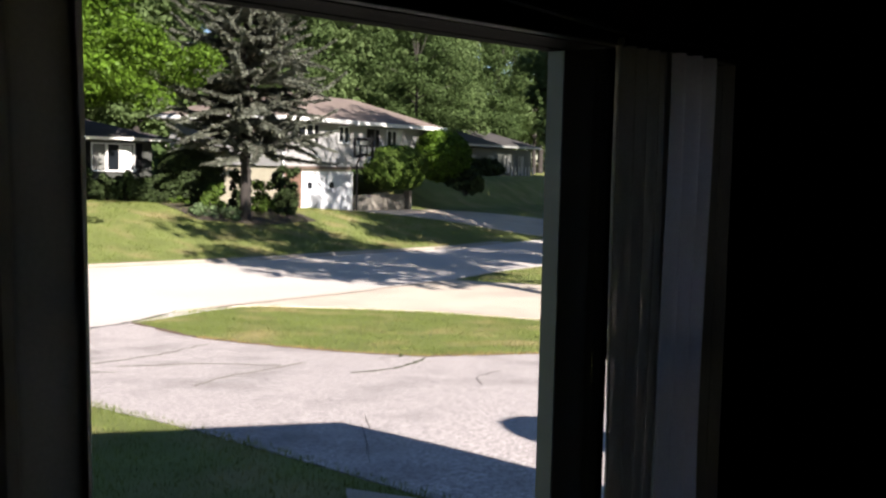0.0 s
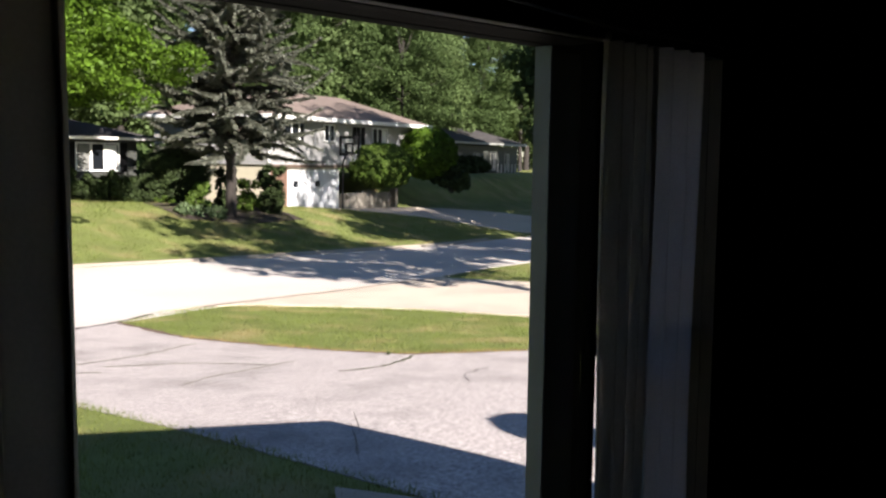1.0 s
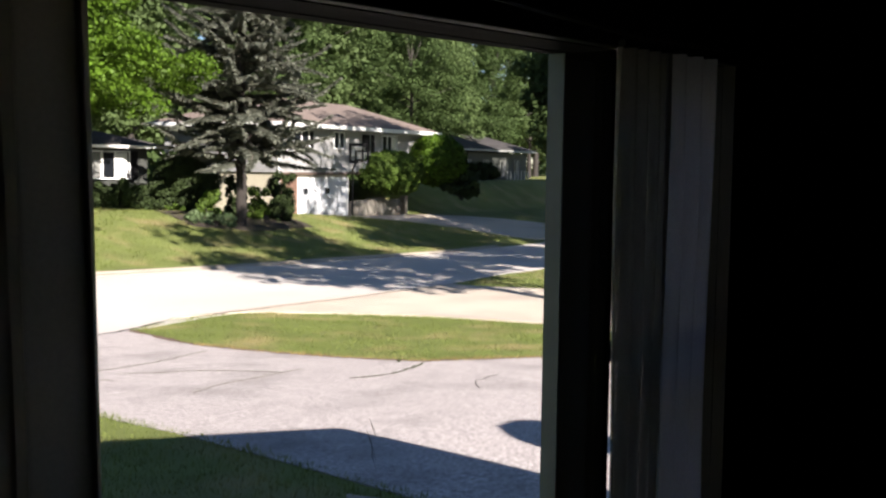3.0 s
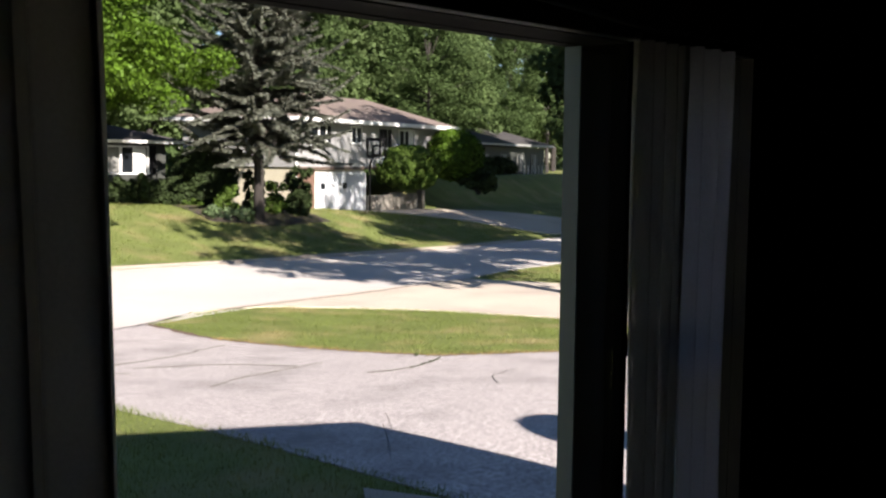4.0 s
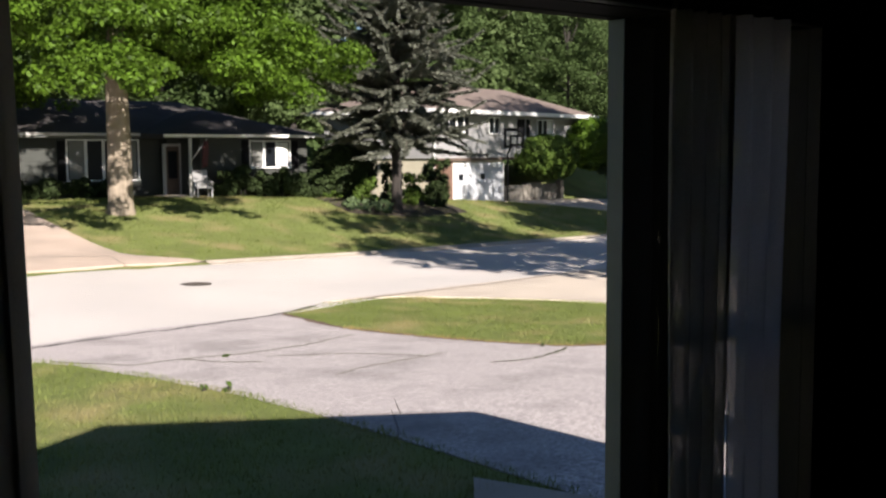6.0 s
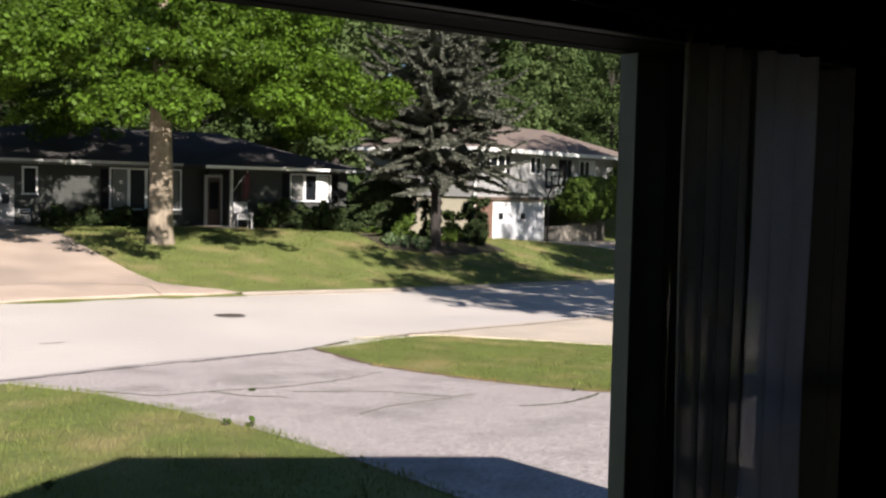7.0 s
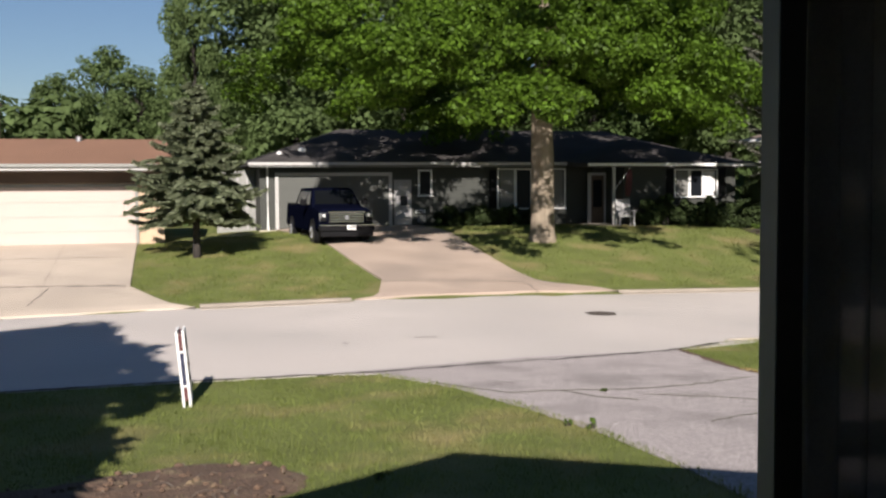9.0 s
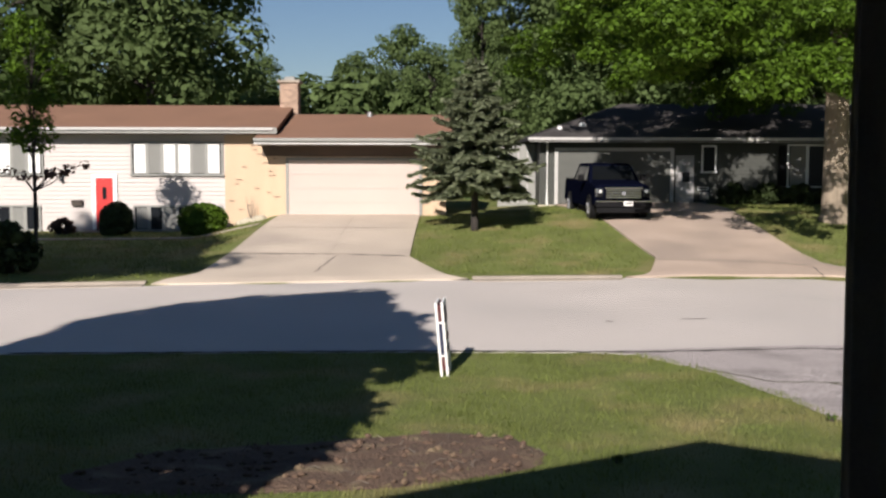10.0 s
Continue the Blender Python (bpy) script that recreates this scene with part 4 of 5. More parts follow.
def house_e():
    h = thing("house", "distant house coloured dark for shade, with a bluish roof behind bushes", "house", (73, 64, 2), 18)
    # walls, trim and panes take dark colours in place of shade on this house
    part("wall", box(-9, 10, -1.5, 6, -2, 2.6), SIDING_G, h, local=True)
    part("roof", gable_roof(-9.6, 10.6, -2.3, 6.8, 2.9, 2.2, 4.3, 0.14, 1, 3), SHINGLE_K, h, local=True)
    part("fascia", box(-9.6, 10.6, -2.36, -2.302, 2.7, 2.9), GREYTRIM, h, local=True)
    for x in (-5, -1, 3, 6.5):
        window(h, x, x + 1.2, -1.52, 0.5, 1.9, 2, GREYTRIM, True, (PANE, BLIND_G))
    for k in range(7):
        part("picket", box(1.0 + k * 0.9, 1.25 + k * 0.9, -3.0, -2.95, -2, 1.0), GREYTRIM, h, local=True)


house_e()


# ---- trees and bushes ----
def maple_clumps(rnd, r, n):
    """A broad dome of separate leafy fans on layered limbs, hanging low at the rim, with shaded hollows between."""
    out = []
    fans = n // 12
    for k in range(fans):
        a = rnd.uniform(0, 2 * math.pi)
        inner = k % 6 == 0
        d = r * (rnd.uniform(0.10, 0.5) if inner else math.sqrt(rnd.uniform(0.2, 1.0)))
        d *= 0.92 + 0.12 * math.sin(5 * a + 0.7) + 0.27 * max(0.0, -math.cos(a) - 0.2) + 0.1 * max(0.0, -math.sin(a) - 0.3) - 0.16 * max(0.0, math.cos(a))
        lo = 4.2 + 1.9 * math.sin(3 * a + d * 0.6) ** 2 + 0.5 * max(0.0, -math.cos(a)) - (0.5 if inner else 0)
        hi = 6.2 + 10.5 * (1 - (d / (r * 1.2)) ** 2)
        t = rnd.choice((rnd.uniform(0, 0.1), rnd.uniform(0.08, 0.4), rnd.uniform(0.4, 1.0)))
        z = rnd.uniform(5.6, 9.0) if inner else lo + (hi - lo) * t
        ca, sa = math.cos(a), math.sin(a)
        wide, long = rnd.uniform(1.1, 1.9), rnd.uniform(1.0, 1.8)
        for i in range(13):
            u, v = rnd.uniform(-1, 1), rnd.uniform(-1, 1)
            q = rnd.uniform(0.26, 0.52)
            x, y = d * ca + 0.3 + v * long * ca - u * wide * sa, d * sa + v * long * sa + u * wide * ca
            out.append((x, y, z - 0.45 * u * u - 0.5 * v * abs(v) - 0.1 * v + rnd.uniform(-0.1, 0.1), q * 1.15, q * 1.15, q * 0.75))
    return out


maple = limb_tree("maple_tree", "large bright green maple with a stout grey trunk", on_ground(15.4, 37.5), 16.5, 9.4, 5.0, 0.42, 1700, 680, 0.08, LEAF_M, BARK, 21, clumps=maple_clumps)
conifer("spruce_tree", "tall thin grey-green spruce with bare lower boughs", on_ground(28.0, 37.7), 15.5, 5.0, 2.9, 5, NEEDLE_G, BARK_D, 0.1, 5.0, 0.18, 36, wild=0.8)
conifer("spruce_tree", "blue-green spruce with full drooping boughs", on_ground(2.8, 36.1), 5.75, 2.65, 1.3, 6, NEEDLE, BARK_D, 0.2, 7.5, 0.0, 24, wild=0.5)
young = limb_tree("young_tree", "slender young tree with reddish lower leaves", on_ground(-10.3, 31.6), 7.1, 1.12, 3.0, 0.055, 70, 900, 0.065, LEAF_M, BARK_D, 8, 0.9, low=0.7)
rl = random.Random(3)
low = [(rl.uniform(-0.9, 1.5), rl.uniform(-0.5, 0.5), 0, 0.22, 0.22, 0.14) for _ in range(12)]
part("lower_leaves", leaves("lower_leaves", [(x, y, 2.35 + 0.3 * abs(x), a, b, c) for x, y, _, a, b, c in low], 420, 0.08, 4), LEAF_R, young, "dark reddish lower leaves", local=True)
bm = bmesh.new()
for x, y, *_ in low[::2]:
    tube([(0, 0, 2.0), (x * 0.5, y * 0.5, 2.25), (x, y, 2.35 + 0.3 * abs(x))], [0.025, 0.018, 0.008], 5, bm)
part("lower_limbs", bm, BARK_D, young, local=True)
WOOD = "tall leafy green tree in the wood behind the houses"
variants = [limb_tree("woodland_tree", WOOD, (x, y, 0.6), hh, r, 3, 0.3, 125, per, size, leaf, BARK_D, sd, 0.7, "wood behind the houses", 0.8)
            for x, y, hh, r, leaf, sd, per, size in ((9.3, 60, 17, 5.5, LEAF_W, 31, 165, 0.165), (16, 62, 20, 6.5, LEAF_D, 32, 150, 0.165), (27, 74, 19, 6.0, LEAF_W, 33, 95, 0.22), (38, 78, 21, 6.5, LEAF_D, 34, 95, 0.22))]
rw = random.Random(77)
for k, (x, y, s) in enumerate(((27, 60, 1.0), (38, 63, 1.0), (48, 62, 1.0), (57, 66, 1.05), (66, 72, 1.1), (76, 77, 1.1), (86, 82, 1.1), (97, 86, 1.1), (108, 84, 1.1), (11, 70, 1.0), (22, 72, 1.05), (33, 73, 1.0), (44, 76, 1.05), (54, 80, 1.1), (66, 88, 1.15), (80, 94, 1.2), (95, 98, 1.2), (-13.5, 57, 1.3), (-22, 56, 1.35), (-17, 66, 1.2), (-31, 58, 1.2),
                               (72, 67, 0.75), (84, 71, 0.8), (94, 74, 0.8), (61, 60, 0.6), (-22, 92, 0.55), (-14, 95, 0.62), (-6, 96, 0.58), (1, 94, 0.62), (8, 92, 0.66), (15, 90, 0.7), (-2, 104, 0.7), (6, 104, 0.72), (118, 80, 1.1), (128, 78, 1.1))):
    m = pose(x, y, ground_z(x, y) - 0.1, 0, 0, rw.uniform(0, 360)) @ Matrix.Scale(s * rw.uniform(0.93, 1.07), 4)
    t = copy_thing(variants[2 if y > 73 and x < 30 else (0 if k % 2 else 1) + (0 if y < 73 else 2)], m)
    t.matrix_basis = m
m = pose(4.0, 62, ground_z(4.0, 62) - 0.1, 0, 0, 40) @ Matrix.Diagonal((0.42, 0.42, 0.86, 1))
t = copy_thing(variants[0], m)
t.matrix_basis = m
# trees on this side of the street, seen by their shade
limb_tree("yard_tree", "broad leafy tree shading the near lawn", on_ground(-5.6, 5.6), 9.2, 3.7, 3.6, 0.25, 230, 220, 0.24, LEAF_D, BARK_D, 41, 0.8)
limb_tree("yard_tree", "small leafy tree beside the house", on_ground(-4.9, 5.0), 7.0, 3.8, 0.6, 0.15, 240, 300, 0.22, LEAF_D, BARK_D, 45, 0.8)
limb_tree("yard_tree", "tall leafy tree shading the street", on_ground(-19.0, 1.0), 20.0, 6.5, 13, 0.3, 120, 110, 0.3, LEAF_D, BARK_D, 42, 0.8)
limb_tree("yard_tree", "tall leafy tree shading the street", on_ground(21.2, 6.5), 17.5, 7.0, 8.0, 0.3, 80, 62, 0.22, LEAF_D, BARK_D, 44, 0.55, "trees beside the next house")
limb_tree("yard_tree", "tall leafy tree shading the street", on_ground(32.5, 7.0), 20, 7.0, 8.0, 0.4, 120, 80, 0.26, LEAF_D, BARK_D, 46, 0.6, "trees beside the next house")
# hidden trees, added only to shade the houses and bank at the bend
limb_tree("yard_tree", "unseen leafy tree added to shade the bend of the street", on_ground(38.5, 19.5), 22, 7.5, 8.5, 0.35, 62, 55, 0.22, LEAF_D, BARK_D, 48, 0.6, "trees at the bend")
limb_tree("yard_tree", "unseen leafy tree added to shade the bend of the street", on_ground(51.0, 25.5), 20, 7.5, 4.5, 0.35, 190, 130, 0.26, LEAF_D, BARK_D, 47, 0.7, "trees at the bend")
limb_tree("yard_tree", "unseen leafy tree added to shade the bend of the street", on_ground(63.0, 29.0), 20, 7.5, 4.5, 0.35, 190, 130, 0.26, LEAF_D, BARK_D, 49, 0.7, "trees at the bend")
limb_tree("yard_tree", "unseen leafy tree added to shade the bend of the street", on_ground(66.0, 44.5), 17, 6.5, 4.5, 0.35, 190, 130, 0.26, LEAF_D, BARK_D, 50, 0.7, "trees at the bend")
limb_tree("yard_tree", "unseen leafy tree added to shade the bend of the street", on_ground(77.0, 42.0), 18, 7.0, 4.0, 0.35, 190, 130, 0.26, LEAF_D, BARK_D, 150, 0.7, "trees at the bend")
shrub("bush", "dark leafy bush in the shade of the house", on_ground(-2.9, 8.0), 1.3, 1.0, 0.9, LEAF_K, 61, 40, 100, 0.05)
shrub("bush", "dark bush at the edge of a shaded lawn", on_ground(-10.0, 28.6), 1.0, 0.8, 1.4, LEAF_K, 62, 40, 100, 0.07)

shrub("bush", "round dark clipped bush", on_ground(27.35, 40.8), 1.6, 1.4, 2.85, LEAF_K, 51, 220, 150, 0.045, full=True)
shrub("bush", "rounded leafy green bush by a house", on_ground(45.4, 46.2, 1.4), 2.6, 1.5, 2.6, LEAF_B, 52, 60, 90, 0.08, full=True)
shrub("bush", "rounded leafy green bush by a house", on_ground(50.9, 47.6, 1.95), 2.4, 1.7, 3.3, LEAF_M, 53, 60, 90, 0.08, full=True)
shrub("bush", "low dark bush beside rounded shrubs", on_ground(52.0, 46.4, 1.2), 2.0, 1.2, 1.6, LEAF_K, 54, 40, 90, 0.08)
shrub("bush", "clipped dark green bush beside a red door", on_ground(-10.0, 38.6), 0.62, 0.6, 1.2, LEAF_K, 55, 40, 190, 0.05, full=True)
shrub("bush", "light green rounded bush under windows", on_ground(-6.9, 38.6), 0.95, 0.7, 1.15, LEAF_M, 56, 45, 190, 0.05, full=True)
shrub("bush", "small dark reddish bush by siding", on_ground(-12.0, 38.7), 0.5, 0.45, 0.65, LEAF_R, 57, 25, 190, 0.05)
shrub("bush", "upright dark bush at a garage corner", on_ground(32.2, 40.2), 0.75, 0.65, 2.2, LEAF_K, 58, 40, 170, 0.06, ball=False)
for k, (x, y, hh) in enumerate(((27.0, 38.6, 1.3), (28.9, 39.3, 1.9), (29.9, 39.0, 1.5), (31.2, 39.0, 1.2))):
    shrub("bush", "upright garden shrub around a spruce", on_ground(x, y), 0.55, 0.5, hh, LEAF_K if k % 2 else LEAF_B, 60 + k, 25, 140, 0.06, "shrubs round the spruce", ball=False)
for k in range(7):
    shrub("hedge_bush", "dark hedge bush along a ranch house", on_ground(21.5 + 0.86 * k, 41.2 - 0.1 * k), 0.7, 0.55, 1.15 + 0.2 * (k % 2), LEAF_K if k < 6 else LEAF_B, 70 + k, 30, 150, 0.055, "hedge along the house")
for k in range(4):
    shrub("hedge_bush", "dark bush along a ranch house", on_ground(13.6 + 1.3 * k, 43.7), 0.8, 0.5, 0.9, LEAF_K, 80 + k, 25, 120, 0.06, "hedge along the house")
for k in range(4):
    shrub("hedge_bush", "dark hedge before a distant house", on_ground(66 + 2.2 * k, 59.5 + 0.8 * k), 1.5, 1.0, 1.6, LEAF_K, 90 + k, 25, 50, 0.1, "far hedge")
for k, (x, y) in enumerate(((25.6, 37.6), (26.3, 37.3), (26.9, 37.2))):
    shrub("hosta", "pale variegated hosta clump", on_ground(x, y), 0.5, 0.45, 0.55, HOSTA, 95 + k, 14, 60, 0.11, "hostas", category="plant")


rk = random.Random(8)
for k in range(6):
    x, y, r = -5.75 + 0.26 * k - 0.5 * (k > 3), 39.6 - 0.25 * (k > 3), rk.uniform(0.13, 0.24)
    st = thing("stone", "pale weathered stone by a garage corner", "stone", on_ground(x, y), group="stones by the garage")
    bm = bmesh.new()
    bmesh.ops.create_icosphere(bm, subdivisions=2, radius=r)
    for v in bm.verts:
        v.co = Vector((v.co.x * 1.25, v.co.y, v.co.z * 0.75 + 0.05)) * (1 + 0.25 * noise.noise(v.co * 5 + Vector((k, 0, 0))))
    part("rock", bm, FOUND, st, local=True)
dry = thing("dry_plant", "dead stalks of a plant among stones", "plant", on_ground(-5.35, 39.75))
bm = bmesh.new()
for k in range(9):
    a, l = rk.uniform(0, 6.28), rk.uniform(0.35, 1.0)
    tube([(0, 0, 0), (0.12 * math.cos(a), 0.12 * math.sin(a), l * 0.6), (0.3 * math.cos(a) * l, 0.2 * math.sin(a), l)], [0.014, 0.01, 0.005], 4, bm)
part("stalks", bm, TWIG, dry, local=True)


# ---- our own house, in which the camera stands ----
FLOOR = 1.7


def room():
    # front wall, with the window's opening through it
    f = thing("wall_front", "dark interior wall round a wide picture window", "wall", kind="structure")
    part("wall_left", hull([(x, y, z) for y in (1.52, 1.74) for x, z in ((-1.6, 0.2), (-0.72, 0.2), (-0.72, 3.745), (-1.6, 3.40))],
                           [(0, 1, 2, 3), (7, 6, 5, 4), (0, 4, 5, 1), (1, 5, 6, 2), (2, 6, 7, 3), (3, 7, 4, 0)]), WALL_UNLIT, f)
    part("wall_right", box(3.02, 6.0, 1.52, 1.74, 0.2, 3.745), WALL_UNLIT, f)
    part("wall_below", box(-0.72, 3.02, 1.52, 1.74, 0.2, 2.18), WALL_UNLIT, f)
    part("gable", hull([(x, y, z) for y in (1.52, 1.74) for x, z in ((-0.84, 3.747), (6.0, 3.747), (2.33, 4.98))],
                       [(0, 1, 2), (5, 4, 3), (0, 3, 4, 1), (1, 4, 5, 2), (2, 5, 3, 0)]), WALL_UNLIT, f)
    tagged(part("wall_back", hull([(x, y, z) for y in (-4.7, -4.5) for x, z in ((-1.8, 0.2), (6.2, 0.2), (6.2, 3.74), (2.33, 5.03), (-1.8, 3.30))],
                                [(0, 1, 2, 3, 4), (9, 8, 7, 6, 5), (0, 5, 6, 1), (1, 6, 7, 2), (2, 7, 8, 3), (3, 8, 9, 4), (4, 9, 5, 0)]), WALL_UNLIT), "back wall coloured dark for the unlit room", "wall", kind="structure")
    tagged(part("wall_side_a", box(-1.8, -1.602, -4.5, 1.74, 0.2, 3.33), WALL_UNLIT), "side wall coloured dark for the unlit room", "wall", kind="structure")
    tagged(part("wall_side_b", box(6.002, 6.2, -4.5, 1.74, 0.2, 3.76), WALL_UNLIT), "side wall coloured dark for the unlit room", "wall", kind="structure")
    tagged(part("floor", box(-1.6, 6.0, -4.5, 1.52, FLOOR - 0.2, FLOOR), CARPET), "brown carpet", "floor", kind="structure")
    tagged(part("ceiling", hull([(-1.7, -4.6, 3.36), (2.33, -4.6, 4.93), (6.2, -4.6, 3.74), (6.2, 1.74, 3.74), (2.33, 1.74, 4.93), (-1.7, 1.74, 3.36)], [(0, 1, 4, 5), (1, 2, 3, 4)]), CEILP), "sloping ceiling coloured dark for the unlit room", "ceiling", kind="structure")
    r = [(-1.95, 2.62, 3.30), (2.33, 2.62, 5.10), (6.25, 2.62, 3.80), (6.25, -5.2, 3.80), (2.33, -5.2, 5.10), (-1.95, -5.2, 3.30)]
    lo = [(x, y, z - 0.1) for x, y, z in r]
    tagged(part("roof", hull(r + lo, [(0, 1, 4, 5), (1, 2, 3, 4), (11, 10, 7, 6), (10, 9, 8, 7), (0, 6, 7, 1), (1, 7, 8, 2), (2, 8, 9, 3), (5, 4, 10, 11), (4, 3, 9, 10), (0, 5, 11, 6)]), SHINGLE_B), "gabled shingle roof over the room", "roof", kind="structure")
    w = thing("window_1", "wide picture window with a dark post and a narrow side light", "window", kind="structure")
    # head coloured near black for its shaded underside, jambs left pale
    fr = part("window_frame", box(-0.70, 3.018, 1.665, 1.725, 3.712, 3.743), BLACKWOOD, w, "outer frame with grey-blue jambs, its head coloured dark as unlit")
    for x0, x1 in ((-0.70, -0.62), (2.358, 2.41), (2.97, 3.018)):
        part("jamb", box(x0, x1, 1.667, 1.724, 2.2, 3.711), JAMB, fr)
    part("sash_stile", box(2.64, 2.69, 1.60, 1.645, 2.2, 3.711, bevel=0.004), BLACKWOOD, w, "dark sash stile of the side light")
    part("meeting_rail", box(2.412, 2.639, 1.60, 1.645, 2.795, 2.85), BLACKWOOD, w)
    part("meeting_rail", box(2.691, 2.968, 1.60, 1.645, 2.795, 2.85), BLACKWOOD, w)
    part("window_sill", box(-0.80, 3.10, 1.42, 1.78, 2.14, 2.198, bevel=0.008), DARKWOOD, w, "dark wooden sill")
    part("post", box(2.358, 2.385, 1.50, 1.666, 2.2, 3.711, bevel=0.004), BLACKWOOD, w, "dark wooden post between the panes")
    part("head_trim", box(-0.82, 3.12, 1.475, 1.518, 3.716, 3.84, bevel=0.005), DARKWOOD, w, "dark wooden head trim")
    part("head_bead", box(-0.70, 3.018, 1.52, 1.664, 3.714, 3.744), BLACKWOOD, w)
    part("side_trim", box(-0.82, -0.72, 1.475, 1.518, 2.2, 3.714), DARKWOOD, w)
    part("side_trim", box(3.02, 3.12, 1.475, 1.518, 2.2, 3.714), DARKWOOD, w)
    for x0, x1, y0, y1 in ((-0.618, 2.356, 1.53, 1.536), (2.412, 2.638, 1.62, 1.626), (2.692, 2.966, 1.62, 1.626)):
        pn = part("pane", box(x0, x1, y0, y1, 2.2, 3.711), GLASS, w)
        pn.visible_shadow = False
    bm = bmesh.new()
    rs = random.Random(17)
    for k in range(7):
        x, z = 1.462 + rs.uniform(-0.004, 0.012), 2.812 - 0.012 * k
        tube([(x, 1.5285, z), (x + rs.uniform(0.002, 0.012), 1.5285, z - 0.02), (x + rs.uniform(0.006, 0.02), 1.5285, z - rs.uniform(0.03, 0.05))], 0.0006, 4, bm)
    part("smear", bm, CURB, w, "pale scratchy smear on the glass")
    rod = thing("curtain_rod", "dark curtain rod above the window", "curtain rod", (1.5, 1.3, 3.76))
    part("rod", tube([(-0.95, 1.05, 3.74), (0.6, 1.08, 3.74), (2.2, 1.38, 3.74), (3.2, 1.38, 3.74)], 0.012, 8), DARKWOOD, rod)
    for x, y in ((-0.9, 1.05), (3.15, 1.38)):
        part("bracket", box(x - 0.012, x + 0.012, y - 0.01, 1.474, 3.72, 3.77), DARKWOOD, rod)


def curtain(label, x0, x1, y, z0, z1, folds, depth, material, seed, lean=0.0):
    """A hanging cloth with deep uneven folds and a thickness."""
    rnd = random.Random(seed)
    ph = [rnd.uniform(-0.5, 0.5) for _ in range(folds + 2)]
    n, m = folds * 10, 14
    verts, faces = [], []
    for j in range(m + 1):
        t = j / m
        for i in range(n + 1):
            s = i / n
            k = s * folds
            a = k * 2 * math.pi + ph[int(k)] * (1 - (k % 1)) + ph[int(k) + 1] * (k % 1)
            x = x0 + (x1 - x0) * (s + 0.012 * math.sin(a * 2)) + lean * t * s + 0.006 * math.sin(4.5 * t + 4 * s + seed)
            yy = y + depth * math.sin(a) * (0.55 + 0.45 * t) + 0.006 * math.sin(5 * t + a)
            verts.append((x, yy, z1 + (z0 - z1) * t))
    w = n + 1
    for j in range(m):
        for i in range(n):
            q = j * w + i
            faces.append((q, q + 1, q + w + 1, q + w))
    t = thing("curtain", label, "curtain", ((x0 + x1) / 2, y, z0))
    ob = part("cloth", quad_mesh("cloth", verts, faces), material, t, smooth=True)
    ob.modifiers.new("thickness", "SOLIDIFY").thickness = 0.003
    hem = [(x0 + (x1 - x0) * k / 20, y, z1 + 0.01) for k in range(21)]
    part("heading", tube(hem, 0.012, 6), TAPE, t)
    return t


room()
curtain("dark grey curtain drawn aside", -0.62, 0.515, 1.06, 1.75, 3.73, 10, 0.07, CURTAIN, 3, 0.05)
curtain("grey curtain gathered beside the post", 2.234, 2.45, 1.388, 1.75, 3.70, 4, 0.03, CURTAIN_R, 4)
curtain("pale lined curtain panel over the side light", 2.43, 2.68, 1.362, 1.75, 3.70, 3, 0.02, LINING, 5)


